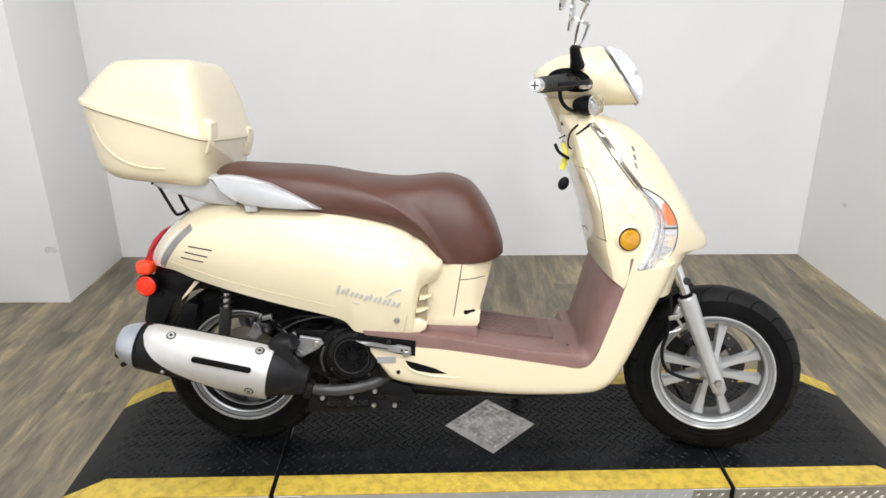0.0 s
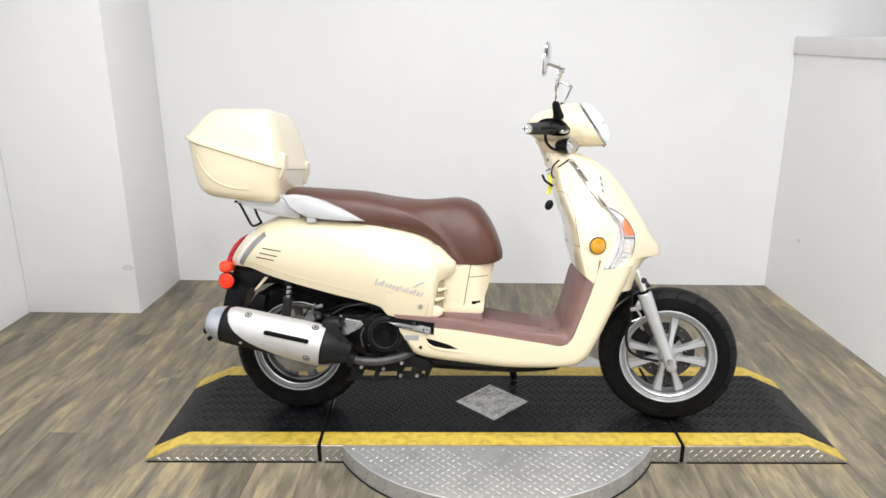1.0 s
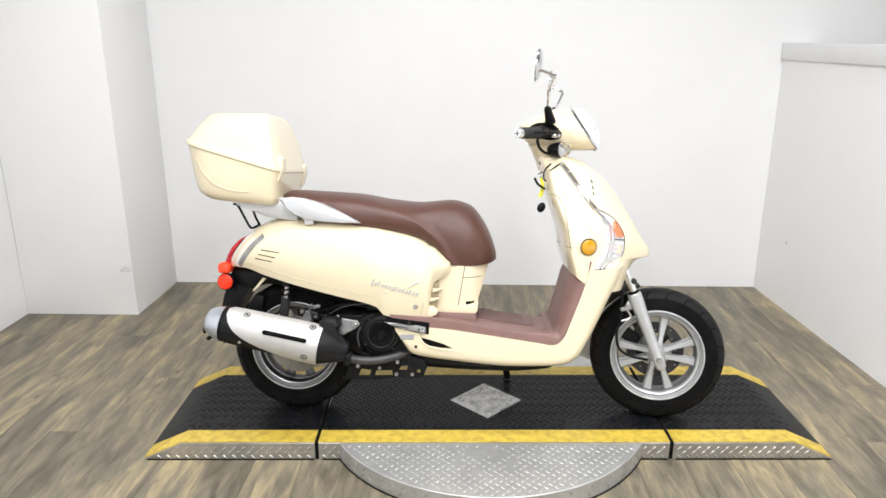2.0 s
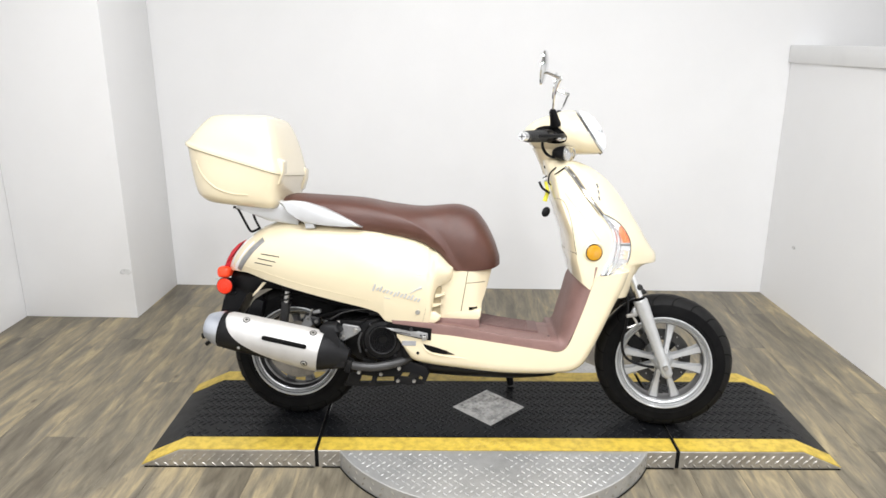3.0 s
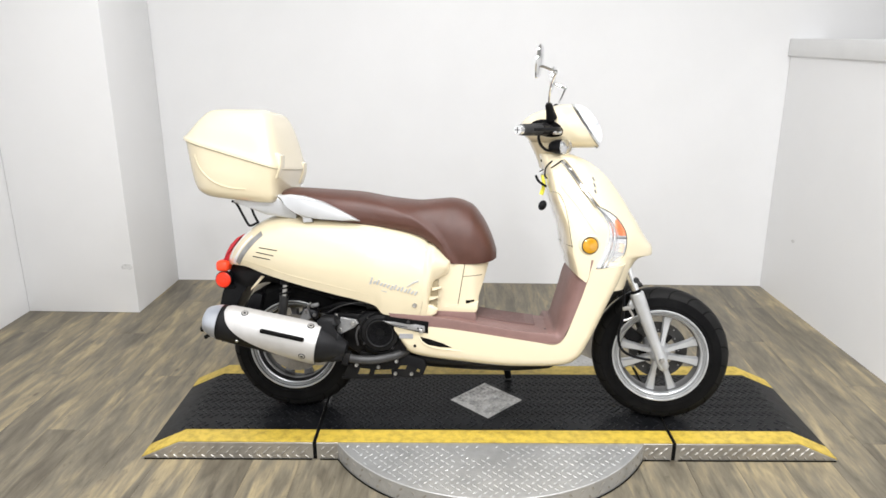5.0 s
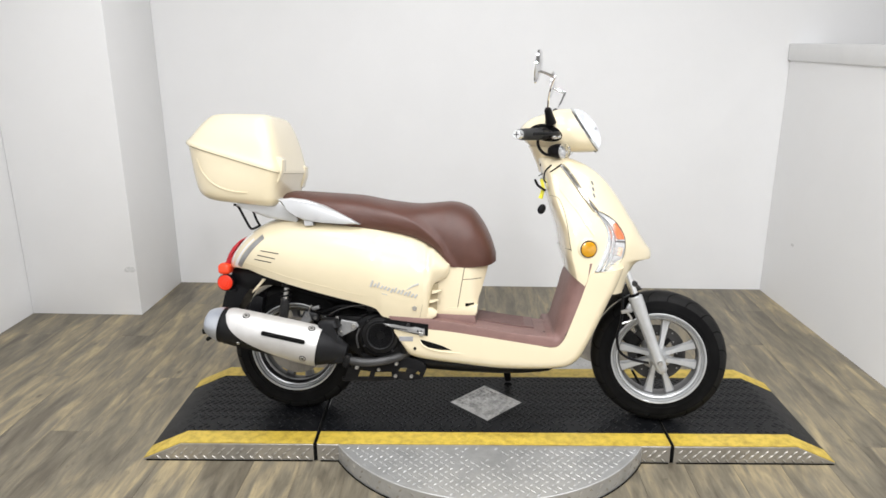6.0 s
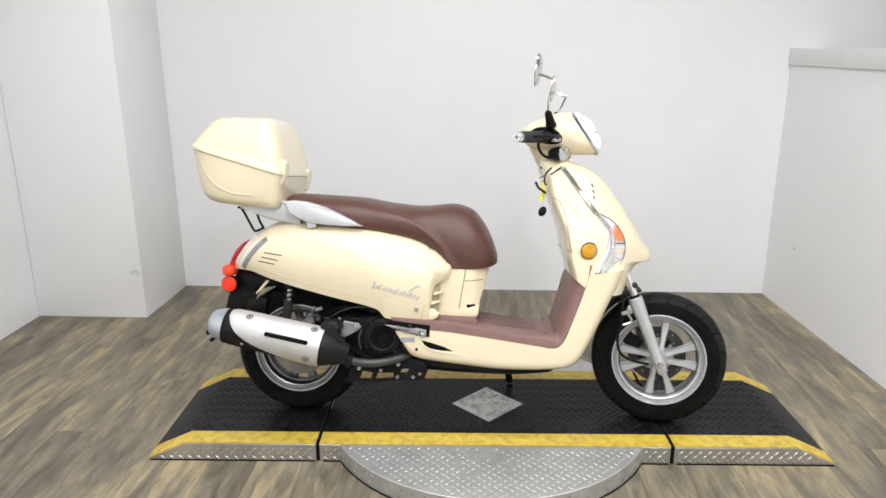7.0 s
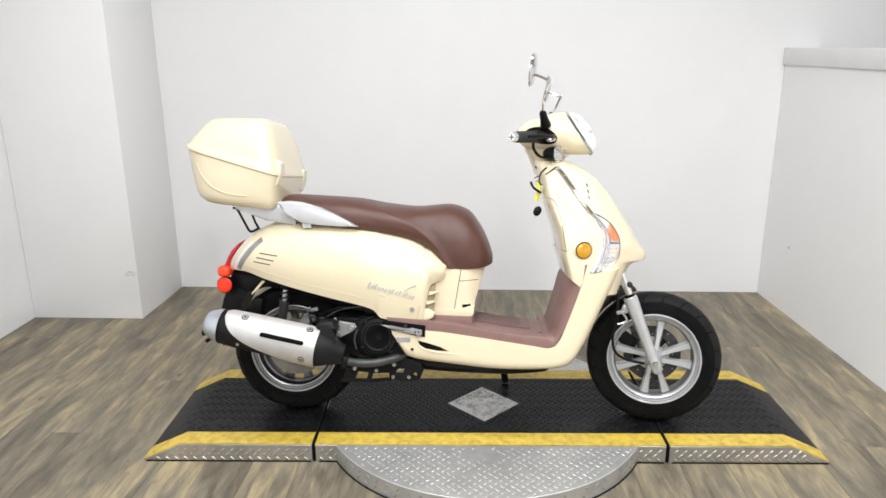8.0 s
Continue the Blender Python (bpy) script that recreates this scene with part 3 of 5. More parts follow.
def patch(left, right, surface, rise, n=24, m=6, dome=0.0):
    """A raised piece on a curved side between two edge lines of (x, z), with turned-down edges."""
    a, b = [smooth_path([(x, z, 0) for x, z in e], 6) for e in (left, right)]
    rings = []
    for k in range(n + 1):
        p, q = a[round(k / n * (len(a) - 1))], b[round(k / n * (len(b) - 1))]
        pts = [p.lerp(q, i / m) for i in range(m + 1)]
        lift = [rise + dome * math.sin(math.pi * i / m) for i in range(m + 1)]
        ring = [(p.x, surface(p.x, p.y) + 0.004, p.y)]
        ring += [(v.x, surface(v.x, v.y) - h, v.y) for v, h in zip(pts, lift)]
        ring.append((q.x, surface(q.x, q.y) + 0.004, q.y))
        rings.append(ring)
    return loft(rings)


def along(p0, p1, bm):
    """Lays a shape turned round y so that it runs from p0 to p1."""
    d = Vector(p1) - Vector(p0)
    return moved(bm, Matrix.Translation(p0) @ d.to_track_quat("Y", "Z").to_matrix().to_4x4())


def ball(cx, cy, cz, rx, ry, rz, u=20, v=12):
    bm = bmesh.new()
    bmesh.ops.create_uvsphere(bm, u_segments=u, v_segments=v, radius=1)
    return moved(bm, Matrix.Translation((cx, cy, cz)) @ Matrix.Diagonal((rx, ry, rz, 1)))


def bolt(r=0.006, depth=0.006):
    """A domed hexagon-socket bolt head."""
    return lathe([(0, 0.0015), (r * 0.45, 0.0015), (r * 0.5, 0), (r * 0.8, 0), (r, 0.002), (r, depth), (0, depth)], 16)


def put(bm, x, y, z):
    return moved(bm, Matrix.Translation((x, y, z)))


# ---- wheels
def wheel(name, x, z, r, half, label, spoke_turn, turn, deep):
    w = new(name)
    w.empty_display_size = 0.05
    w.parent = scooter
    w.location = (x, 0, z)
    w.rotation_euler = (0, 0, radians(turn))
    w["label"] = label
    rr = 0.1445
    # rear hub and spokes get a greyer alloy for the shade they sit in
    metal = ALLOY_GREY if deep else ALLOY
    prof = []
    for i in range(19):
        a = math.pi * i / 18
        prof.append((rr + 0.004 + (r - rr - 0.004) * (math.sin(a) ** 0.66), -half * math.copysign(abs(math.cos(a)) ** 0.9, math.cos(a)) * (1.0 if 2 < i < 16 else 0.92)))
    ty = part("tyre", lathe([(rr + 0.003, -half * 0.60)] + prof + [(rr + 0.003, half * 0.60)], 144), RUBBER, w, "black road tyre with angled tread grooves", 50)
    crown = []
    for i in range(13):
        th = math.pi * (0.155 + 0.69 * i / 12)
        crown.append((rr + 0.004 + (r - rr - 0.004) * (math.sin(th) ** 0.66) + 0.0004, -half * math.copysign(abs(math.cos(th)) ** 0.9, math.cos(th))))
    part("tread_band", lathe(crown, 144), TREAD, ty, "grey running tread, lightened for light and dust", 50)
    for k in range(20):
        for sg in (-1, 1):
            a0 = 2 * math.pi * (k + (0.5 if sg > 0 else 0)) / 20
            pts = []
            for q in range(6):
                f = q / 5
                th = math.pi * (0.47 - 0.31 * f)
                rad = rr + 0.004 + (r - rr - 0.004) * (math.sin(th) ** 0.66) - 0.0006 - 0.0006 * f
                ang = a0 + 0.20 * f + 0.06 * math.sin(f * 3)
                pts.append((rad * math.cos(ang), sg * half * math.cos(th) ** 0.9, rad * math.sin(ang)))
            part("tread_groove", tube(pts, (0.0016, 0.0026), 5, 3), GAP, ty)
    part("wall_band", lathe([(rr + 0.0195, -half * 0.965), (rr + 0.021, -half * 0.985), (rr + 0.0225, -half * 0.975)], 96), RUBBER, ty)
    rim = part("rim", lathe([(rr - 0.0160, -half * 0.56), (rr - 0.0140, -half * 0.70), (rr - 0.0080, -half * 0.75), (rr - 0.0070, -half * 0.66), (rr - 0.0058, -half * 0.66), (rr - 0.0048, -half * 0.755), (rr - 0.0005, -half * 0.86), (rr + 0.0040, -half * 0.96), (rr + 0.0066, -half * 0.95), (rr + 0.0066, -half * 0.70), (rr - 0.010, -half * 0.45), (rr - 0.014, 0),
                             (rr - 0.010, half * 0.45), (rr + 0.006, half * 0.70), (rr + 0.005, half * 0.84), (rr - 0.001, half * 0.82), (rr - 0.012, half * 0.60), (rr - 0.017, half * 0.3), (rr - 0.018, 0), (rr - 0.017, -half * 0.3)], 144, True), ALLOY, w, "silver cast alloy rim", 28)
    # shade inside the rim is coloured in with darker alloys
    part("rim_barrel", lathe([(rr - 0.0160, -half * 0.52), (rr - 0.0195, -half * 0.36), (rr - 0.0215, 0), (rr - 0.0200, half * 0.45), (rr - 0.0150, half * 0.70), (rr - 0.004, half * 0.90)], 96), DARK_ALLOY if deep else BARREL, rim, "inside of the rim, its shade put into darker alloy")
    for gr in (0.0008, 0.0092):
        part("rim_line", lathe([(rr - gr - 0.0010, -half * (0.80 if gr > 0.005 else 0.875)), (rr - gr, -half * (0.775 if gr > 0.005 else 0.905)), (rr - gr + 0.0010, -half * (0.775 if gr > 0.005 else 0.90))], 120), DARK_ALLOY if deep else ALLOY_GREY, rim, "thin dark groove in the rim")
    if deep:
        # dark ring paints the shade behind the lip
        part("rim_shade_ring", lathe([(rr - 0.0175, -half * 0.52), (rr - 0.0150, -half * 0.695), (rr - 0.0128, -half * 0.715), (rr - 0.0120, -half * 0.60)], 96), DARK_ALLOY, rim, "dark ring for the shade inside the rim lip")
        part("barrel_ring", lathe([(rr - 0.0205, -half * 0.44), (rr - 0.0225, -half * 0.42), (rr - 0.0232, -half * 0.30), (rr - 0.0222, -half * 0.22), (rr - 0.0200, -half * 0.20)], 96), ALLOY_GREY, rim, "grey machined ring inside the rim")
    part("hub", lathe([(0, -0.045), (0.020, -0.045), (0.024, -0.040), (0.036, -0.016), (0.038, 0.012), (0.030, 0.035), (0, 0.038)], 32), metal, w, "silver wheel hub")
    for k in range(4):
        for off in (-16, 16):
            a, inner_a = radians(spoke_turn + 90 * k + off), radians(spoke_turn + 90 * k + off * 1.5)
            d = Vector((math.cos(a), 0, math.sin(a)))
            t = Vector((-math.sin(a), 0, math.cos(a)))
            base = Vector((math.cos(inner_a), 0, math.sin(inner_a))) * 0.026
            rings = []
            for f, hwid, dep in ((0, 0.0095, 0.018), (0.35, 0.0085, 0.015), (0.8, 0.0125, 0.012), (1.0, 0.0160, 0.012)):
                c = base.lerp(d * (rr - 0.019), f)
                y = -0.020 + 0.004 * f + deep
                prof_s = [(-hwid, dep), (-hwid, -dep * 0.5), (-hwid * 0.72, -dep), (hwid * 0.72, -dep), (hwid, -dep * 0.5), (hwid, dep)]
                rings.append([c + t * u + Vector((0, y + v + 0.010, 0)) for u, v in prof_s])
            part("spoke", loft(rings), metal, w)
    return w


FWX, FWZ, RWX, RWZ = 0.632, 0.2185, -0.587, 0.222
front_wheel = wheel("front_wheel", FWX, FWZ, 0.2185, 0.056, "front wheel with silver split-spoke alloy rim", 5, -8, 0.0)
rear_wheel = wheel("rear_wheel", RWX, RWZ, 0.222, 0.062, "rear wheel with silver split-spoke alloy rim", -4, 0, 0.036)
brake = part("brake_disc", lathe([(0.058, 0.036), (0.095, 0.036), (0.095, 0.040), (0.058, 0.040)], 64, True), DISC, front_wheel, "drilled steel brake disc")
part("brake_disc", lathe([(0.040, -0.030), (0.097, -0.030), (0.097, -0.026), (0.040, -0.026)], 64, True), REAR_DISC, rear_wheel, "drilled steel brake disc")
for w, n in ((front_wheel, 5), (rear_wheel, 5)):
    for k in range(n):
        m = Matrix.Rotation(2 * math.pi * k / n + 0.4, 4, "Y")
        part("disc_arm", moved(box(0.02, 0.064, 0.034, 0.042, -0.008, 0.008, 0.002, 1), m), ENGINE, w, "black brake disc carrier arm")
for k in range(20):
    part("disc_hole", moved(disc(0.0026, 0.006, 0.0005, 8), Matrix.Rotation(2 * math.pi * k / 20, 4, "Y") @ Matrix.Translation((0.067 + 0.009 * (k % 3), 0.0352, 0))), STEEL, front_wheel, "bright drilled hole edge")

# ---- rear bodywork
REAR = [(-0.814, 0.484, 0.502, 0.040), (-0.801, 0.491, 0.534, 0.072), (-0.775, 0.496, 0.570, 0.106), (-0.74, 0.496, 0.607, 0.134), (-0.66, 0.475, 0.656, 0.162), (-0.55, 0.447, 0.676, 0.184), (-0.42, 0.418, 0.674, 0.199),
        (-0.325, 0.398, 0.667, 0.205), (-0.29, 0.386, 0.664, 0.206), (-0.265, 0.361, 0.661, 0.206), (-0.20, 0.352, 0.650, 0.204), (-0.14, 0.352, 0.628, 0.198), (-0.128, 0.358, 0.617, 0.194), (-0.122, 0.400, 0.609, 0.191),
        (-0.108, 0.466, 0.594, 0.188), (-0.085, 0.480, 0.571, 0.180), (-0.068, 0.488, 0.553, 0.169), (-0.060, 0.500, 0.547, 0.156), (-0.057, 0.515, 0.543, 0.140)]
RSEC = (0.42, 2.3, 0.10)


def rear_side(x, z):
    zb, zt, hw = curve(REAR, x)
    return -half_width(min(1.0, max(0.0, (z - zb) / (zt - zb))), hw, *RSEC)


rear_body = part("rear_bodywork", hull(REAR, 64, *RSEC, extra=steps(-0.29, -0.25, 8) + steps(-0.14, -0.057, 28)), CREAM, scooter, "glossy cream bulging side bodywork")
for a, b in (((-0.669, 0.560), (-0.606, 0.553)), ((-0.680, 0.545), (-0.619, 0.536)), ((-0.692, 0.531), (-0.632, 0.523))):
    part("vent_slit", ribbon([a, b], 0.0014, rear_side, 0.0008), GAP, rear_body, "dark narrow vent slit")
part("tail_strip", ribbon([(-0.706, 0.604), (-0.736, 0.574), (-0.763, 0.538), (-0.780, 0.504)], (0.015, 0.017), rear_side, 0.0012), PALE, rear_body, "pale silver strip beside the tail lamp")
part("grey_trim", ribbon([(-0.664, 0.605), (-0.697, 0.575), (-0.728, 0.540), (-0.755, 0.503)], 0.0080, rear_side, 0.0022), ALLOY_GREY, rear_body, "grey plastic trim strip")
part("side_bolt", put(bolt(0.0075, 0.012), -0.165, rear_side(-0.165, 0.392) - 0.003, 0.392), STEEL, rear_body, "small chrome bolt")
part("lower_crease", ribbon([(-0.744, 0.520), (-0.654, 0.498), (-0.564, 0.475), (-0.421, 0.446), (-0.310, 0.424)], (0.0016, 0.0006), rear_side, 0.0010), CREAM, rear_body, "moulded crease along the lower fold")
# script badge as plain slanted bars
for k, (low, tall) in enumerate([(0.010, 0.012), (0.005, 0.004), (0.005, 0.011), (0.005, 0.004), (0.005, 0.005), (0.005, 0.004), (0.009, 0.004), (0.005, 0.010), (0.005, 0.005), (0.005, 0.009), (0.005, 0.005), (0.005, 0.010), (0.005, 0.005), (0.005, 0.006)]):
    x, z = -0.300 + 0.0107 * k, 0.468 - 0.0028 * k
    part("badge_bar", ribbon([(x - 0.0035, z - low), (x + 0.0045, z + tall)], (0.0030, 0.0026), rear_side, 0.0026), SILVER_PLASTIC, rear_body, "chrome badge bar")
part("badge_bar", ribbon([(-0.188, 0.452), (-0.170, 0.464), (-0.152, 0.471)], (0.0012, 0.0034), rear_side, 0.0026), SILVER_PLASTIC, rear_body, "chrome badge bar")
part("badge_bar", ribbon([(-0.268, 0.438), (-0.250, 0.434)], 0.0012, rear_side, 0.0010), SILVER_PLASTIC, rear_body, "chrome badge bar")

COVER = [(-0.13, 0.362, 0.545, 0.148), (-0.05, 0.362, 0.545, 0.142), (0.0, 0.364, 0.542, 0.135), (0.020, 0.370, 0.548, 0.124), (0.030, 0.405, 0.546, 0.115), (0.044, 0.450, 0.545, 0.103), (0.057, 0.498, 0.543, 0.085), (0.066, 0.528, 0.542, 0.055)]
cover = part("underseat_cover", hull(COVER, 30, 0.86, 5, 0.03), CREAM, scooter, "cream panel under the seat")


def cover_side(x, z):
    zb, zt, hw = curve(COVER, x)
    return -half_width(min(0.97, max(0.0, (z - zb) / (zt - zb))), hw, 0.86, 5, 0.03)


part("panel_seam", ribbon([(-0.012, 0.521), (-0.018, 0.482), (-0.026, 0.43), (-0.035, 0.372)], 0.0010, cover_side, 0.0006), GAP, cover, "thin dark panel joint")
part("panel_seam", ribbon([(-0.017, 0.479), (0.042, 0.481)], 0.0009, cover_side, 0.0005), GAP, cover, "thin dark panel joint")
part("latch_slot", ribbon([(-0.008, 0.397), (0.006, 0.397), (0.019, 0.398)], 0.0050, cover_side, 0.0012), GAP, cover, "dark latch slot")
part("small_screw", ribbon([(-0.034, 0.379), (-0.027, 0.379)], 0.0034, cover_side, 0.001), GAP, cover, "small dark screw")
part("cover_foot", prism([(-0.10, 0.361), (0.025, 0.363), (0.031, 0.374), (0.032, 0.397), (0.010, 0.396), (-0.02, 0.384), (-0.10, 0.384)], -0.141, 0.141, 0.006), CREAM, cover, "cream foot of the panel")
# shade behind the louvre fins is painted by this darker plate
louvre = part("louvre_opening", prism([(-0.127, 0.366), (-0.098, 0.376), (-0.094, 0.470), (-0.112, 0.466)], -0.160, -0.150, 0.001, 1), SHADE, rear_body, "shaded louvred opening")
for k in range(2):
    z, x = 0.412 + 0.030 * k, -0.122 + 0.008 * k
    fin = [(x, z - 0.007), (x + 0.014, z - 0.003), (x + 0.031, z + 0.004), (x + 0.029, z + 0.007), (x + 0.012, z + 0.005), (x + 0.002, z + 0.005)]
    part("louvre", prism(fin, -0.178 + 0.003 * k, -0.148, 0.0015, 2), CREAM, louvre, "cream louvre fin")
part("panel_foot", prism([(-0.15, 0.353), (-0.112, 0.355), (-0.098, 0.364), (-0.094, 0.378), (-0.112, 0.392), (-0.15, 0.392)], -0.176, -0.140, 0.006, 3), CREAM, rear_body, "cream foot of the side panel")
part("panel_seam", ribbon([(-0.150, 0.360), (-0.144, 0.384), (-0.140, 0.405)], 0.0005, rear_side, 0.0004), SHADE, rear_body, "thin panel joint")

# ---- seat
SEAT = [(-0.652, 0.708, 0.716, 0.045), (-0.632, 0.690, 0.736, 0.088), (-0.592, 0.670, 0.750, 0.118), (-0.49, 0.654, 0.746, 0.136), (-0.38, 0.643, 0.740, 0.148), (-0.265, 0.630, 0.722, 0.154), (-0.17, 0.610, 0.714, 0.158),
        (-0.10, 0.572, 0.720, 0.159), (-0.066, 0.526, 0.723, 0.158), (-0.05, 0.519, 0.722, 0.157), (0.0, 0.517, 0.705, 0.150), (0.037, 0.519, 0.664, 0.134), (0.070, 0.524, 0.602, 0.102), (0.087, 0.530, 0.552, 0.055)]
SSEC = (0.30, 2.6, 0.06)
SEAT_FOLD = [(-0.42, 0.752), (-0.342, 0.738), (-0.251, 0.694), (-0.161, 0.652), (-0.097, 0.596), (-0.058, 0.535), (-0.030, 0.50)]


def seat_shape():
    """The seat's hull; above the fold that runs down its flank the sides are pulled in."""
    bm = hull(SEAT, 150, *SSEC, m=84)
    for v in bm.verts:
        d = (v.co.z - curve(SEAT_FOLD, v.co.x)[0]) if v.co.x < 0.02 else 0.2
        fade = min(1.0, max(0.0, (v.co.x + 0.42) / 0.12)) * min(1.0, max(0.0, (0.06 - v.co.x) / 0.14))
        rise = min(1.0, max(0.0, d / 0.030))
        flank = min(1.0, max(0.0, -d / 0.050))
        v.co.y *= 1 + fade * (-0.13 * rise * (1 - 0.4 * rise) - 0.03 * flank)
    return bm


seat = part("seat", seat_shape(), BROWN, scooter, "brown grained vinyl dual seat")
part("seat_base", hull([(-0.62, 0.675, 0.70, 0.08), (-0.40, 0.650, 0.67, 0.115), (-0.17, 0.612, 0.64, 0.125), (-0.055, 0.527, 0.56, 0.130), (0.035, 0.524, 0.55, 0.112), (0.068, 0.526, 0.55, 0.080)], 24, 0.5, 3, 0.05), BLACK, seat, "black seat pan")

# ---- front shell and footboard
SHELL = [((0.484, 0.532), (0.380, 0.514)), ((0.466, 0.478), (0.364, 0.474)), ((0.442, 0.424), (0.350, 0.430)), ((0.410, 0.350), (0.322, 0.352)), ((0.379, 0.283), (0.300, 0.300)), ((0.345, 0.229), (0.272, 0.279)),
         ((0.285, 0.205), (0.215, 0.285)), ((0.12, 0.199), (0.117, 0.298)), ((-0.04, 0.211), (-0.045, 0.319)), ((-0.125, 0.220), (-0.115, 0.325)), ((-0.176, 0.231), (-0.160, 0.330)), ((-0.196, 0.250), (-0.190, 0.333)), ((-0.226, 0.302), (-0.233, 0.336))]
shell = part("front_shell", jloft(SHELL, 0.192), CREAM, scooter, "cream lower leg shield and belly")
BOARD = [((0.382, 0.545), (0.350, 0.545), 0.085), ((0.366, 0.480), (0.318, 0.488), 0.085), ((0.350, 0.430), (0.304, 0.436), 0.085), ((0.326, 0.362), (0.286, 0.368), 0.09), ((0.306, 0.318), (0.279, 0.336), 0.10), ((0.294, 0.293), (0.274, 0.318), 0.155), ((0.272, 0.281), (0.262, 0.3125), 0.184),
         ((0.215, 0.285), (0.205, 0.315), 0.186), ((0.117, 0.298), (0.117, 0.324), 0.187), ((-0.06, 0.320), (-0.06, 0.351), 0.187), ((-0.233, 0.336), (-0.248, 0.366), 0.187)]


def board_shape():
    outer, inner = smooth_path([(o[0], o[1], w) for o, i, w in BOARD], 6), smooth_path([(i[0], i[1], w) for o, i, w in BOARD], 6)
    rings = []
    for o, i in zip(outer, inner):
        side = []
        for q in range(9):
            a = (math.pi / 2) * q / 8
            f = math.sin(a) ** 0.9
            side.append(Vector((o.x + (i.x - o.x) * f, -(i.z + (0.189 - i.z) * math.cos(a)), o.y + (i.y - o.y) * f)))
        far = [Vector((v.x, -v.y, v.z - (0.024 * max(0.0, (-v.y - 0.09) / 0.10) if o.x < 0.26 else 0.0))) for v in reversed(side)]
        rings.append(side + [Vector((i.x, 0.088, i.y))] + far if o.x < 0.26 else side + [side[-1].lerp(Vector((side[-1].x, -side[-1].y, side[-1].z)), 0.7)] + far)
    return loft(rings)


board = part("footboard", board_shape(), BROWN_MAT, scooter, "brown grained plastic footboard")


def board_top(x):
    return curve([(-0.248, 0.366), (-0.06, 0.351), (0.117, 0.325), (0.20, 0.316)], x)[0]


tunnel = [(x, board_top(x)) for x in steps(0.03, 0.215, 6)]
part("raised_mat", prism([(x, z - 0.004) for x, z in tunnel] + [(x, z + 0.004) for x, z in reversed(tunnel)], -0.078, 0.078, 0.002, 2), BROWN_DARK, board, "darker ribbed mat in the middle of the footboard")
for k in range(7):
    yy = -0.066 + 0.022 * k
    part("mat_rib", prism([(x, z + 0.0035) for x, z in tunnel[:-1]] + [(x, z + 0.0055) for x, z in reversed(tunnel[:-1])], yy - 0.003, yy + 0.003, 0.0006, 1), BROWN_DARK, board)
for x, yy in ((0.246, -0.12),):
    part("floor_screw", moved(disc(0.0036, 0.004), pose(x, yy, 0.3142, -90)), BLACK, board, "dark screw head")
part("mount_block", prism([(-0.13, 0.345), (0.024, 0.325), (0.027, 0.350), (0.022, 0.364), (-0.13, 0.368)], -0.146, 0.146, 0.004), BROWN_MAT, board, "brown moulded step under the seat panel")

recess = part("peg_recess", prism([(-0.266, 0.345), (-0.254, 0.355), (-0.121, 0.341), (-0.122, 0.304), (-0.163, 0.310), (-0.230, 0.323)], -0.1955, -0.15, 0.003), GAP, scooter, "dark recess of the folded footpeg")
part("footpeg", prism([(-0.264, 0.342), (-0.225, 0.339), (-0.190, 0.333), (-0.172, 0.331), (-0.163, 0.334), (-0.132, 0.328), (-0.131, 0.310), (-0.163, 0.315), (-0.200, 0.321), (-0.235, 0.330)], -0.203, -0.180, 0.003), ALLOY_GREY, recess, "folded cast-alloy footpeg")
part("peg_pivot", put(bolt(0.0058, 0.014), -0.184, -0.203, 0.339), DARK_ALLOY, recess, "dark footpeg pivot bolt")
part("peg_groove", prism([(-0.236, 0.3325), (-0.186, 0.3255), (-0.186, 0.3235), (-0.236, 0.3305)], -0.2042, -0.200, 0.0004, 1), GAP, recess, "dark groove along the footpeg")
for x in (-0.153, -0.142):
    part("peg_hole", put(disc(0.0028, 0.004, 0.0004, 10), x, -0.2045, 0.3215), GAP, recess, "small dark hole")
part("peg_end", box(-0.150, -0.136, -0.207, -0.19, 0.306, 0.320, 0.002, 1), STEEL, recess)
part("warning_label", box(-0.213, -0.169, -0.1945, -0.18, 0.286, 0.301, 0.001, 1), LABEL, shell, "small grey warning label")
part("panel_bolt", put(bolt(0.005, 0.01), -0.163, -0.195, 0.263), BLACK, shell, "dark panel bolt")
part("air_scoop", prism([(-0.147, 0.293), (-0.120, 0.287), (-0.075, 0.274), (-0.044, 0.260), (-0.085, 0.262), (-0.120, 0.267), (-0.140, 0.278)], -0.1935, -0.16, 0.002), GAP, shell, "dark leaf-shaped air scoop")
part("scoop_lip", tube([(-0.150, -0.190, 0.290), (-0.132, -0.194, 0.270), (-0.095, -0.194, 0.258), (-0.045, -0.193, 0.253), (0.0, -0.190, 0.250)], (0.0035, 0.0015), 8), CREAM, shell, "cream lip under the scoop")
part("belly_pan", hull([(-0.195, 0.190, 0.24, 0.10), (-0.16, 0.180, 0.24, 0.145), (0.10, 0.172, 0.23, 0.150), (0.26, 0.182, 0.23, 0.140), (0.305, 0.20, 0.22, 0.10)], 24, 0.6, 3, 0.2), BLACK, scooter, "black plastic belly pan")

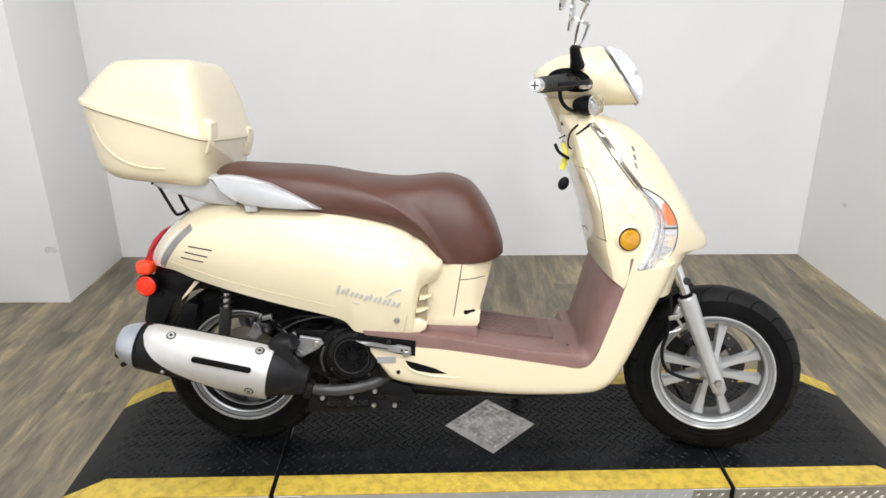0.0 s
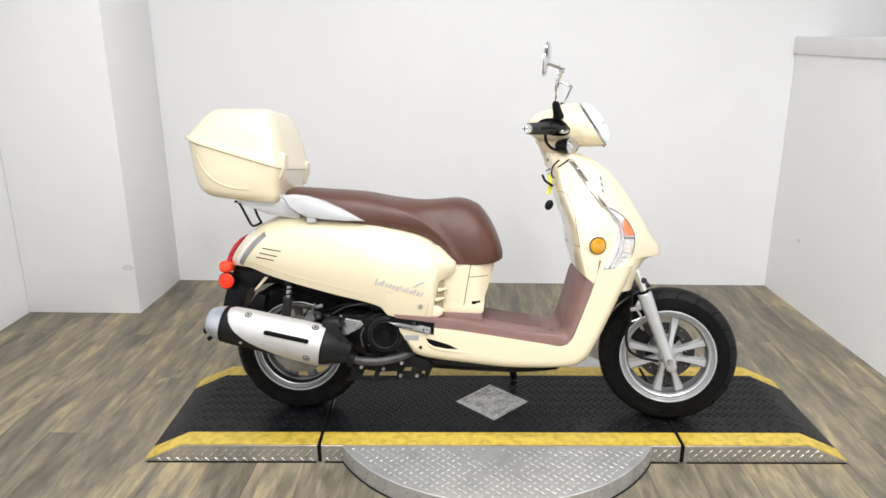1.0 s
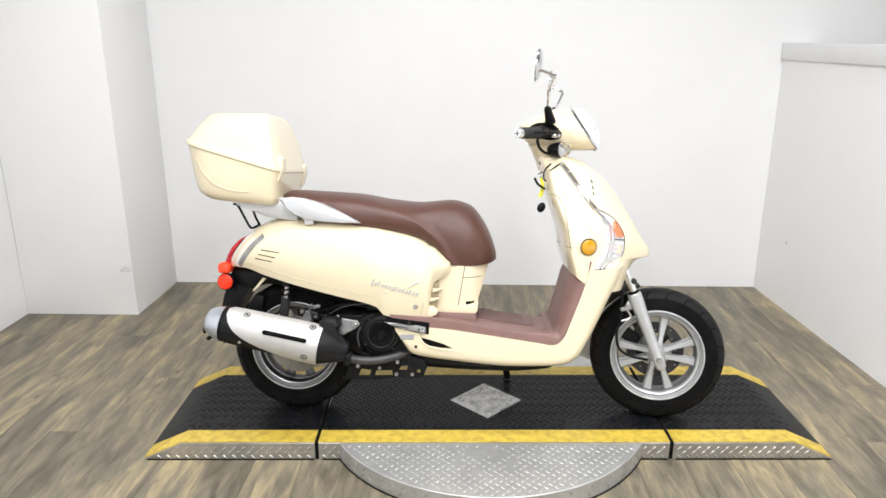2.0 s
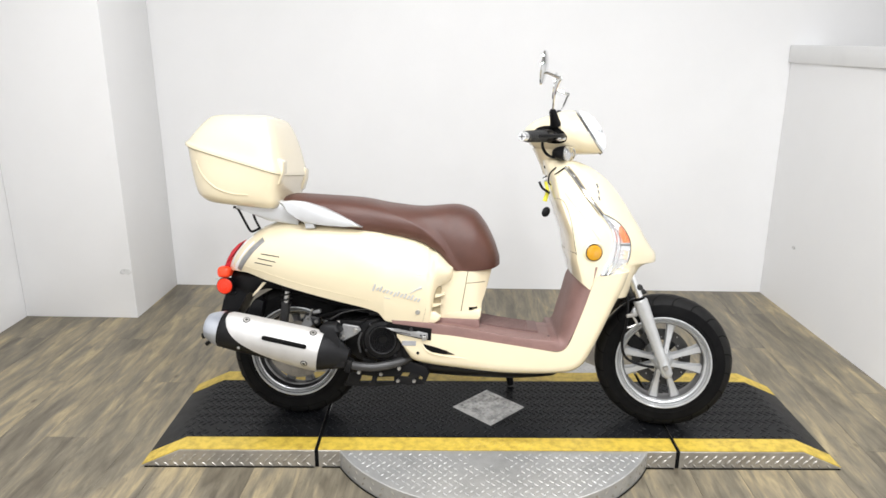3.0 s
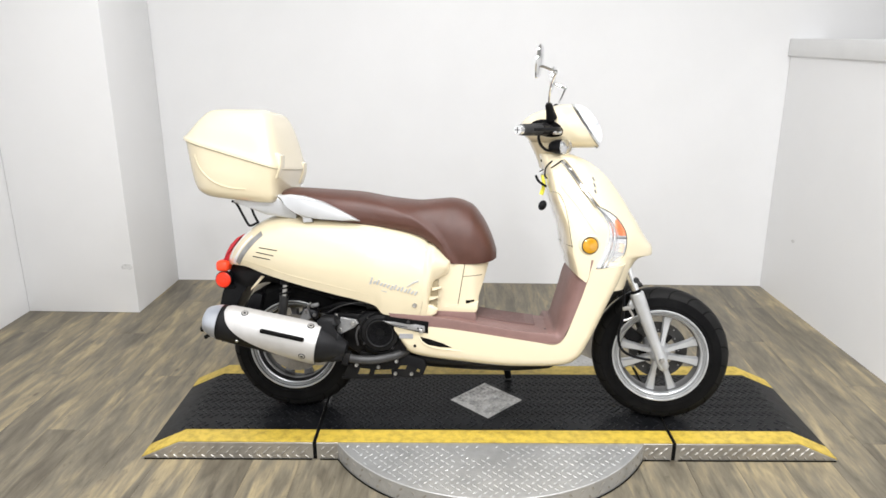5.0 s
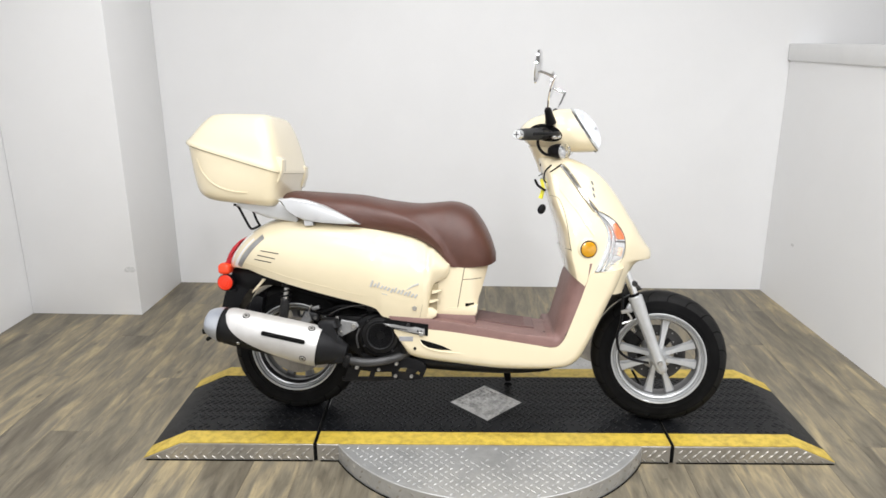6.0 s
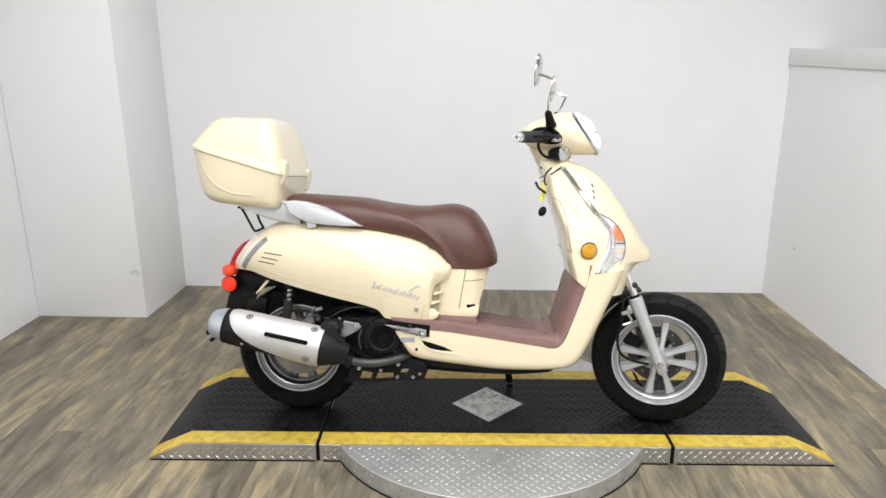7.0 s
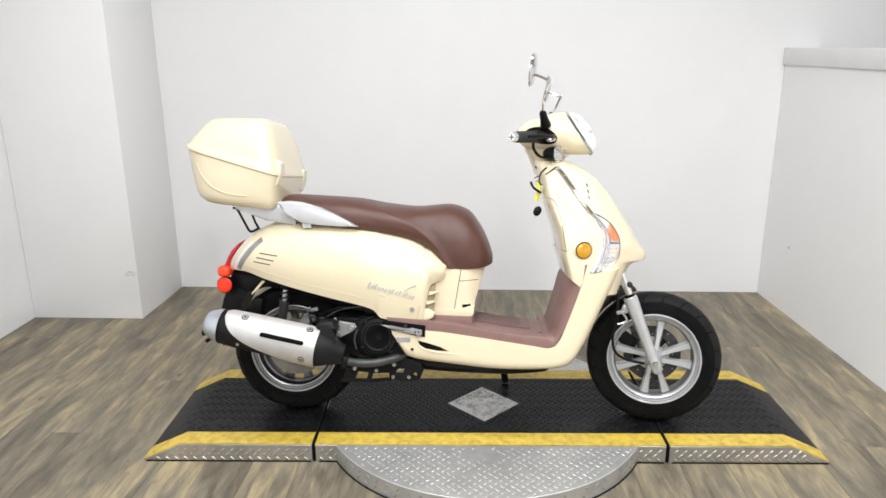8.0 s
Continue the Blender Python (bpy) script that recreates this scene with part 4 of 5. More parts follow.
# ---- upper leg shield
SHIELD = [(0.515, 0.318, 0.502, 0.189), (0.535, 0.311, 0.513, 0.190), (0.566, 0.300, 0.535, 0.189), (0.600, 0.294, 0.546, 0.187), (0.635, 0.287, 0.539, 0.182),
          (0.70, 0.264, 0.507, 0.167), (0.75, 0.247, 0.474, 0.150), (0.80, 0.236, 0.435, 0.128), (0.845, 0.222, 0.380, 0.102), (0.868, 0.216, 0.328, 0.080)]
BEAK = [(0.545, 0.0), (0.556, 0.006), (0.562, 0.020), (0.566, 0.056), (0.60, 0.025), (0.635, 0.009), (0.69, 0.0)]
KNEE = 0.030


def shield_y(x, z):
    """The near side of the shield."""
    xr, xf, hw = curve(SHIELD, z)
    xr += KNEE
    if x < xr:
        return -hw * max(0.0, 1 - min(1.0, (xr - x) / KNEE) ** 2.857) ** 0.4
    s = min(1.0, max(0.0, (x - xr) / (xf - xr))) ** (1 / 0.9)
    return -hw * math.sqrt(max(0.0, 1 - s * s)) ** 0.62


def shield():
    rings = []
    for z in steps(0.515, 0.570, 24) + steps(0.576, 0.868, 44):
        xr, xf, hw = curve(SHIELD, z)
        ring = []
        for k in range(81):
            a = math.pi * k / 80
            ring.append((xr + KNEE + (xf - xr - KNEE) * math.sin(a) ** 0.9 + curve(BEAK, z)[0] * math.sin(a) ** 11, -hw * math.copysign(abs(math.cos(a)) ** 0.62, math.cos(a)), z))
        for k in range(1, 16):
            a = math.pi * k / 16
            ring.append((xr + KNEE - KNEE * math.sin(a) ** 0.7, hw * math.copysign(abs(math.cos(a)) ** 0.8, math.cos(a)), z))
        low = max(0.0, (0.58 - z) / 0.065)
        rings.append([(x, y, zz + low * (0.006 - 0.75 * (min(x, 0.40) - 0.30))) for x, y, zz in ring])
    return loft(rings)


legs = part("leg_shield", shield(), CREAM, scooter, "glossy cream upper leg shield")
part("chrome_trim", ribbon([(0.287, 0.848), (0.309, 0.821), (0.333, 0.786), (0.361, 0.746), (0.393, 0.704)], (0.0068, 0.0045), shield_y, 0.006), CHROME, legs, "bright chrome trim strip")
# dark ribbons paint the shadow gaps along both edges of the trim
part("trim_shadow_gap", ribbon([(0.294, 0.850), (0.316, 0.822), (0.339, 0.788), (0.366, 0.748), (0.399, 0.706)], 0.0014, shield_y, 0.0026), SHADOW_LINE, legs, "dark strip for the shadow gap beside the chrome trim")
part("trim_shadow_gap", ribbon([(0.281, 0.845), (0.302, 0.819), (0.326, 0.784), (0.354, 0.744), (0.386, 0.702)], 0.0008, shield_y, 0.0018), SHADOW_LINE, legs, "dark strip for the shadow gap beside the chrome trim")
part("panel_crease", ribbon([(0.279, 0.773), (0.300, 0.746), (0.332, 0.708), (0.357, 0.671), (0.387, 0.630)], (0.002, 0.003), shield_y, 0.0016), CREAM, legs, "moulded crease")
part("knee_seam", ribbon([(0.250, 0.750), (0.275, 0.744), (0.292, 0.710), (0.303, 0.665), (0.314, 0.600), (0.318, 0.582)], 0.0007, shield_y, 0.0006), GAP, legs, "thin dark panel joint")
part("knee_seam", ribbon([(0.290, 0.589), (0.317, 0.586)], 0.0010, shield_y, 0.0006), GAP, legs, "thin dark panel joint")
LAMP_IN = [(0.390, 0.7045), (0.412, 0.673), (0.426, 0.646), (0.428, 0.615), (0.417, 0.577), (0.402, 0.542), (0.391, 0.520)]
LAMP_OUT = [(0.394, 0.7060), (0.421, 0.695), (0.452, 0.674), (0.474, 0.645), (0.485, 0.613), (0.480, 0.565), (0.454, 0.526)]
across = lambda f: [(a[0] + (b[0] - a[0]) * f, a[1] + (b[1] - a[1]) * f) for a, b in zip(LAMP_IN, LAMP_OUT)]
lamp = part("indicator_lamp", patch(LAMP_IN, LAMP_OUT, shield_y, 0.0020, 36, 8), LAMP_WHITE, legs, "clear front indicator cluster with bright reflector")
part("reflector_strip", patch(across(0.03), across(0.30), shield_y, 0.0045, 36, 5, 0.003), TRIM_CHROME, lamp, "bright curved chrome strip")
part("reflector_strip", patch(across(0.33), across(0.50), shield_y, 0.0035, 36, 4, 0.002), REFLECTOR, lamp, "bright curved chrome strip")
part("amber_bulb", patch([(0.445, 0.666), (0.447, 0.648), (0.453, 0.632), (0.458, 0.620)], [(0.454, 0.669), (0.470, 0.646), (0.479, 0.630), (0.481, 0.619)], shield_y, 0.0040, 12, 5, 0.003), AMBER_BULB, lamp, "amber bulb cover")
# orange reflection in the lower lamp, painted as a pale amber patch
part("amber_reflection", patch([(0.462, 0.596), (0.458, 0.572)], [(0.478, 0.592), (0.472, 0.566)], shield_y, 0.0036, 8, 4, 0.001), AMBER_PALE, lamp, "pale amber patch painting an orange reflection")
for k in range(5):
    z = 0.600 - 0.014 * k
    part("lamp_facet", ribbon([(0.438 - 0.004 * k, z), (0.474 - 0.0045 * k, z - 0.003)], 0.0012, shield_y, 0.0042), REFLECTOR, lamp, "bright moulded ridge")
part("lamp_rib", ribbon([(0.447, 0.613), (0.484, 0.611)], 0.0018, shield_y, 0.0052), DARK_ALLOY, lamp, "dark division across the lamp")
part("lamp_edge", ribbon(LAMP_OUT, 0.0016, shield_y, 0.0045), GAP, lamp, "thin dark lens edge")
part("lamp_edge", ribbon([LAMP_IN[-1], (0.420, 0.521), LAMP_OUT[-1]], 0.0012, shield_y, 0.0045), GAP, lamp, "thin dark lens edge")
part("lens", patch(across(-0.02), across(1.0), shield_y, 0.0085, 36, 8, 0.003), CLEAR, lamp, "clear plastic lens")
part("side_reflector", moved(lathe([(0, -0.004), (0.020, -0.004), (0.0235, -0.002), (0.0235, 0.012), (0, 0.012)], 32), pose(0.370, shield_y(0.370, 0.589) - 0.002, 0.589, 0, 0, 10)), AMBER, legs, "round amber side reflector")
part("bezel", moved(lathe([(0.0235, -0.001), (0.0250, -0.003), (0.0262, 0), (0.0262, 0.014), (0.0235, 0.014)], 32, True), pose(0.370, shield_y(0.370, 0.589) - 0.002, 0.589, 0, 0, 10)), BLACK, legs, "dark reflector ring")
part("reflector_pod", moved(lathe([(0.0285, 0.0), (0.036, 0.006), (0.042, 0.020), (0, 0.022)], 32), pose(0.372, shield_y(0.370, 0.589) - 0.002, 0.589, 0, 0, 10)), CREAM, legs, "moulded reflector pod")
for k in range(3):
    part("badge_bar", ribbon([(0.381 + 0.002 * k, 0.797 - 0.019 * k), (0.385 + 0.002 * k, 0.785 - 0.019 * k)], 0.0030, shield_y, 0.0025), TRIM_CHROME, legs, "small chrome badge bar")

# ---- handlebar cover and headlamp
def head_cover():
    rows = [(0.160, 0.948, 0.970, 0.030, 0.0), (0.174, 0.925, 0.984, 0.070, 0.0), (0.20, 0.905, 1.000, 0.098, -0.05), (0.25, 0.893, 1.014, 0.110, -0.2), (0.32, 0.889, 1.029, 0.106, -0.47), (0.366, 0.892, 1.030, 0.086, -0.67)]
    rings = []
    for x in steps(0.160, 0.366, 32):
        zb, zt, hw, sh = curve(rows, x)
        zc = (zb + zt) / 2
        ring = []
        for k in range(36):
            a = 2 * math.pi * k / 36
            y = hw * math.copysign(abs(math.cos(a)) ** 0.85, math.cos(a))
            z = zc + (zt - zb) / 2 * math.copysign(abs(math.sin(a)) ** 0.85, math.sin(a))
            ring.append((x + sh * (z - zc), y, z))
        rings.append(ring)
    return loft(rings)


def steered(bm):
    return moved(bm, STEER)


head = part("handlebar_cover", steered(head_cover()), CREAM, scooter, "cream headlamp and handlebar cover")
lamp_m = Matrix.Translation((0.366, 0, 0.961)) @ Vector((0.83, 0, 0.56)).to_track_quat("-Y", "X").to_matrix().to_4x4()
squash = Matrix.Diagonal((1.08, 1, 1.09, 1))
part("handlebar_opening", steered(moved(ball(0, 0, 0, 0.058, 0.012, 0.027), pose(0.257, -0.103, 0.954, 0, 8, 4))), GAP, head, "dark opening round the handlebar")
part("headlamp_bezel", steered(moved(lathe([(0.060, -0.004), (0.0715, -0.008), (0.077, -0.003), (0.0785, 0.008), (0.064, 0.012)], 48, True), lamp_m @ squash)), CHROME, head, "chrome headlamp ring")
part("headlamp_bowl", steered(moved(lathe([(0.070, -0.004), (0.058, -0.011), (0.034, -0.007), (0.014, -0.006), (0.012, -0.018), (0, -0.020)], 40), lamp_m @ squash)), BOWL_WHITE, head, "bright headlamp reflector")
part("headlamp_lens", steered(moved(lathe([(0.071, -0.004), (0.066, -0.016), (0.052, -0.029), (0.030, -0.038), (0, -0.041), (0, -0.038), (0.029, -0.035), (0.050, -0.0265), (0.064, -0.014), (0.068, -0.004)], 48), lamp_m @ squash)), CLEAR, head, "clear domed headlamp lens")
neck = loft([[(0.5 * (a + b) + 0.5 * (b - a) * math.cos(t), hw * math.sin(t), z) for t in (2 * math.pi * k / 28 for k in range(28))] for z, a, b, hw in ((0.825, 0.222, 0.31, 0.060), (0.85, 0.214, 0.315, 0.068), (0.88, 0.200, 0.322, 0.078), (0.91, 0.184, 0.335, 0.090))])
part("neck_cover", steered(neck), CREAM, scooter, "cream steering neck cover")
part("neck_seam", tube([(0.220, -0.040, 0.811), (0.245, -0.072, 0.827), (0.262, -0.084, 0.837), (0.283, -0.092, 0.848)], (0.0014, 0.0044), 8), GAP, scooter, "dark joint under the neck")
part("neck_line", ribbon([(0.250, 0.823), (0.263, 0.831), (0.276, 0.840), (0.288, 0.848)], (0.0016, 0.0030), shield_y, 0.0022), GAP, legs, "dark joint between shield and neck")
part("neck_screw", put(disc(0.0055, 0.022, 0.001, 14), 0.243, -0.078, 0.847), BLACK, scooter, "dark neck screw")
for sg, side in ((-1, "near"), (1, "far")):
    tip = Vector((0.192, sg * 0.320, 0.952))
    root = Vector((0.258, sg * 0.105, 0.951))
    d = (tip - root).normalized()
    gripb = part("grip", steered(tube([root.lerp(tip, 0.26), root.lerp(tip, 0.60), root.lerp(tip, 0.95)], (0.0175, 0.0155), 18)), GRIP, scooter, "black ribbed rubber handlebar grip")
    for k in range(9):
        c = root.lerp(tip, 0.38 + 0.06 * k)
        part("grip_rib", steered(tube([c - d * 0.003, c + d * 0.003], 0.0188 - 0.00022 * k, 16)), GRIP, gripb)
    part("bar_end", steered(tube([root.lerp(tip, 0.945), root.lerp(tip, 1.03), root.lerp(tip, 1.045)], (0.0145, 0.0120), 20)), TRIM_CHROME, gripb, "bright bar-end weight")
    e0, up = root.lerp(tip, 1.047), Vector((0, 0, 1))
    for w in (up, d.cross(up).normalized()):
        part("end_slot", steered(tube([e0 - w * 0.0085, e0 + w * 0.0085], 0.0013, 6)), DARK_ALLOY, gripb, "dark cross slot")
    sw = part("switch_housing", steered(moved(ball(0, 0, 0, 0.027, 0.020, 0.016), Matrix.Translation(root.lerp(tip, 0.10)) @ Matrix.Rotation(radians(8), 4, "Y"))), BLACK, scooter, "black handlebar switch housing")
    part("throttle_collar", steered(tube([root.lerp(tip, 0.10), root.lerp(tip, 0.33)], (0.0185, 0.0195), 16)), BLACK, sw)
    part("lever_pivot", steered(moved(ball(0, 0, 0, 0.017, 0.010, 0.010), Matrix.Translation(root + Vector((0.026, sg * 0.020, -0.008))))), CHROME, sw, "polished lever pivot")
    part("brake_lever", steered(tube([root + Vector((0.030, sg * 0.02, -0.004)), root + Vector((0.040, sg * 0.08, 0.002)), root + Vector((0.014, sg * 0.15, 0.002)), root + Vector((-0.022, sg * 0.205, 0.002))], (0.007, 0.005), 8, flat=0.6)), BLACK, sw, "black brake lever")
    part("brake_hose", steered(tube([root + Vector((-0.028, sg * 0.026, -0.016)), root + Vector((-0.027, sg * 0.028, -0.034)), root + Vector((-0.018, sg * 0.024, -0.052)), root + Vector((-0.004, sg * 0.010, -0.064)), root + Vector((0.012, sg * -0.010, -0.068))], 0.0046, 8)), BLACK, sw, "black brake hose")
    ind = part("indicator_housing", steered(along((0.262, sg * 0.092, 0.896), (0.322, sg * 0.112, 0.897), lathe([(0, 0), (0.012, 0), (0.018, 0.008), (0.0225, 0.024), (0.0235, 0.040), (0, 0.042)], 24))), BLACK, scooter, "black front indicator housing")
    part("indicator_lens", steered(along((0.262, sg * 0.092, 0.896), (0.322, sg * 0.112, 0.897), lathe([(0.0235, 0.042), (0.0225, 0.056), (0.016, 0.067), (0, 0.071)], 24))), CLEAR, ind, "clear indicator lens")
    part("indicator_bulb", steered(along((0.262, sg * 0.092, 0.896), (0.322, sg * 0.112, 0.897), lathe([(0.022, 0.0425), (0.016, 0.050), (0, 0.060)], 24))), REFLECTOR, ind, "bright reflector")
    # mirrors
    boot = part("mirror_boot", steered(along((0.266, sg * 0.116, 0.990), (0.258, sg * 0.150, 1.032), lathe([(0, -0.006), (0.0175, -0.006), (0.0170, 0.0), (0.0150, 0.008), (0.0135, 0.020), (0.0110, 0.045), (0.007, 0.051), (0, 0.051)], 20))), BLACK, scooter, "black rubber mirror boot")
    jx, jz = (0.287, 1.115) if sg < 0 else (0.282, 1.088)
    part("mirror_stem", steered(tube([(0.260, sg * 0.149, 1.030), (0.268, sg * 0.203, jz - 0.044), (jx, sg * 0.255, jz)], 0.0036, 10)), CHROME, boot, "chrome mirror stem")
    part("stem_joint", steered(put(ball(0, 0, 0, 0.0055, 0.0055, 0.008, 12, 8), jx, sg * 0.255, jz)), CHROME, boot)
    part("mirror_arm", steered(tube([(jx, sg * 0.255, jz), (jx - 0.018, sg * 0.256, jz + 0.009), (jx - 0.038, sg * 0.258, jz + 0.017)], 0.0038, 10)), CHROME, boot, "chrome mirror arm")
    mm = Matrix.Translation((jx - 0.048, sg * 0.262, jz + 0.031)) @ Vector((-1, sg * -0.02, 0.12)).to_track_quat("-Y", "Z").to_matrix().to_4x4()
    mirror = part("mirror", steered(moved(lathe([(0, 0.0125), (0.022, 0.011), (0.043, 0.006), (0.0495, 0.001), (0.0495, -0.003), (0.0465, -0.004), (0.0465, -0.002), (0, -0.002)], 36), mm)), CHROME, boot, "round chrome mirror seen from its edge")
for x, yy, z in ((0.228, -0.076, 0.852), (0.243, -0.088, 0.868)):
    part("cover_plug", steered(put(ball(0, 0, 0, 0.0065, 0.005, 0.0065, 12, 8), x + 0.01, yy, z)), BLACK, scooter, "black rubber plug")

# ---- ignition key and tag
key = part("ignition_key", box(0.224, 0.234, -0.052, -0.044, 0.793, 0.805, 0.002, 1), STEEL, scooter, "key in the ignition with a yellow tag")
part("key_tag", tube([(0.228, -0.052, 0.800), (0.234, -0.062, 0.770), (0.226, -0.064, 0.738)], (0.0045, 0.0070), 8, flat=0.4), YELLOW_TAG, key, "yellow key tag")
part("key_fob", moved(ball(0, 0, 0, 0.013, 0.006, 0.017, 14, 10), pose(0.231, -0.064, 0.704, 0, 25, 0)), BLACK, key, "black key fob")
part("bag_hook", tube([(0.240, -0.07, 0.765), (0.228, -0.08, 0.772), (0.215, -0.08, 0.782), (0.206, -0.08, 0.800)], 0.004, 8), BLACK, scooter, "black bag hook")
part("loose_cable", tube([(0.255, -0.105, 0.845), (0.236, -0.118, 0.826), (0.232, -0.122, 0.800), (0.240, -0.120, 0.790)], 0.0025, 6), BLACK, scooter, "thin black cable")

# ---- fork
for sg in (-1, 1):
    yy = sg * 0.098
    leg = part("fork_slider", along((0.627, yy, 0.196), (0.533, yy, 0.430), lathe([(0, -0.012), (0.011, -0.012), (0.017, -0.004), (0.0185, 0.02), (0.0165, 0.05), (0.018, 0.12), (0.0205, 0.19), (0.0225, 0.225), (0.0225, 0.252), (0.018, 0.256), (0, 0.256)], 24)), ALLOY, scooter, "silver fork slider")
    part("fork_tube", along((0.535, yy, 0.425), (0.480, yy, 0.565), lathe([(0.0125, 0), (0.0125, 0.15), (0, 0.15)], 20)), CHROME, leg, "polished fork tube")
    part("dust_seal", along((0.532, yy, 0.432), (0.528, yy, 0.442), lathe([(0.013, 0), (0.0165, 0.001), (0.0165, 0.008), (0.013, 0.010)], 20)), RUBBER, leg, "black dust seal")
    part("axle_nut", put(lathe([(0, -0.006), (0.008, -0.006), (0.010, -0.003), (0.010, 0.02), (0, 0.02)], 6), 0.617, yy - 0.022 if sg < 0 else yy + 0.004, 0.219), STEEL, leg, "hexagon axle nut")
    part("slider_lug", moved(box(-0.012, 0.010, -0.008, 0.008, -0.014, 0.014, 0.004), pose(0.522, yy - sg * 0.012, 0.392, 0, 22, 0)), ALLOY, leg)
part("fork_clamp", moved(box(-0.016, 0.016, -0.125, 0.125, -0.012, 0.012, 0.005), pose(0.487, 0, 0.545, 0, 22, 0)), ENGINE, scooter, "black lower fork clamp")
part("hose_bracket", moved(box(-0.014, 0.012, -0.006, 0.004, -0.006, 0.006, 0.002, 1), pose(0.502, -0.112, 0.385, 0, -10, 0)), STEEL, scooter, "small steel hose bracket")
part("bracket_wire", tube([(0.510, -0.112, 0.380), (0.522, -0.112, 0.360), (0.510, -0.112, 0.350), (0.493, -0.112, 0.345)], 0.0035, 8), STEEL, scooter, "bent steel wire guide")
part("stanchion_knob", along((0.528, -0.112, 0.474), (0.528, -0.094, 0.474), lathe([(0, 0), (0.009, 0.001), (0.009, 0.018), (0, 0.018)], 14)), DARK_ALLOY, scooter)
part("front_brake_hose", tube([(0.486, -0.105, 0.470), (0.492, -0.112, 0.420), (0.490, -0.110, 0.350), (0.480, -0.105, 0.300), (0.492, -0.095, 0.250), (0.530, -0.092, 0.225), (0.585, -0.100, 0.216)], 0.0045, 8), BLACK, scooter, "black front brake hose")
arc = []
for k in range(15):
    a = radians(78 + 9.5 * k)
    wd = 0.066 - 0.012 * (k / 14)
    c = Vector((FWX - 0.004, 0, FWZ))
    ring = []
    for rr, yy in ((0.240, -wd), (0.245, -wd * 0.96), (0.249, -wd * 0.6), (0.250, 0), (0.249, wd * 0.6), (0.245, wd * 0.96), (0.240, wd), (0.244, wd * 0.5), (0.245, 0), (0.244, -wd * 0.5)):
        ring.append(c + Vector((math.cos(a) * rr, yy, math.sin(a) * rr)))
    arc.append(ring)
arc = arc[3:9]
part("inner_mudguard", loft(arc), BLACK, scooter, "black inner front mudguard")
part("brake_caliper", moved(box(-0.030, 0.030, -0.022, 0.022, -0.022, 0.022, 0.008), pose(0.552, 0.045, 0.262, 0, 40, 0)), ENGINE, scooter, "black front brake caliper")

# ---- engine
eng = part("engine_block", hull([(-0.46, 0.235, 0.33, 0.05), (-0.43, 0.215, 0.365, 0.085), (-0.34, 0.205, 0.372, 0.115), (-0.24, 0.195, 0.372, 0.125), (-0.19, 0.215, 0.345, 0.105), (-0.165, 0.235, 0.32, 0.07)], 20, 0.6, 3.2, 0.25), ENGINE, scooter, "black engine and transmission")
for k in range(6):
    part("cooling_fin", box(-0.405 + 0.012 * k, -0.400 + 0.012 * k, -0.125, -0.06, 0.235, 0.345, 0.0015, 1), ENGINE, eng)
fan = part("fan_cover", put(lathe([(0, 0.010), (0.014, 0.010), (0.016, 0.004), (0.038, 0.0), (0.043, 0.006), (0.047, 0.003), (0.058, 0.006), (0.064, 0.016), (0.067, 0.075), (0, 0.075)], 48), -0.276, -0.184, 0.298), ENGINE, scooter, "round black cooling fan cover")
for r in (0.018, 0.024, 0.030, 0.036):
    part("fan_ring", put(lathe([(r - 0.0018, 0.001), (r, -0.003), (r + 0.0018, 0.001)], 40), -0.276, -0.184, 0.298), BLACK, fan)
for k in range(12):
    part("fan_spoke", moved(box(0.014, 0.040, -0.004, 0.004, -0.0012, 0.0012), pose(-0.276, -0.183, 0.298) @ Matrix.Rotation(2 * math.pi * k / 12, 4, "Y")), BLACK, fan)
for a in (40, 130, 215, 310):
    part("cover_bolt", put(bolt(0.0042, 0.012), -0.276 + 0.062 * math.cos(radians(a)), -0.180, 0.298 + 0.062 * math.sin(radians(a))), DARK_ALLOY, fan, "dark cover bolt")
part("fan_shroud", prism([(-0.350, 0.345), (-0.327, 0.358), (-0.284, 0.367), (-0.247, 0.350), (-0.222, 0.305), (-0.190, 0.236), (-0.228, 0.222), (-0.277, 0.226), (-0.322, 0.229), (-0.346, 0.268), (-0.358, 0.311)], -0.168, -0.09, 0.012, 3), ENGINE, scooter, "black engine cooling shroud")
# grey tube stands in for the highlight along the shroud's edge
part("shroud_highlight", tube([(-0.344, -0.170, 0.318), (-0.351, -0.173, 0.300), (-0.353, -0.174, 0.282), (-0.347, -0.172, 0.254)], (0.0042, 0.0030), 8), PIPE, scooter, "grey strip painting the highlight on the shroud's edge")
part("grille_ring", put(lathe([(0.0395, 0.002), (0.0405, -0.0035), (0.0425, -0.0040), (0.0440, 0.004)], 48), -0.276, -0.184, 0.298), DARK_ALLOY, fan, "dark grey grille ring")
# the cable's highlight is put in by a grey instead of black
part("throttle_cable", tube([(-0.445, -0.165, 0.357), (-0.416, -0.168, 0.375), (-0.387, -0.170, 0.385), (-0.358, -0.170, 0.391), (-0.319, -0.170, 0.392), (-0.290, -0.160, 0.384)], 0.0020, 8), PIPE, scooter, "thin throttle cable, greyed for its highlight")
part("bracket_stud", tube([(-0.413, -0.186, 0.322), (-0.413, -0.186, 0.340), (-0.414, -0.186, 0.358)], (0.0075, 0.0045), 10), STEEL, scooter, "steel mounting stud")
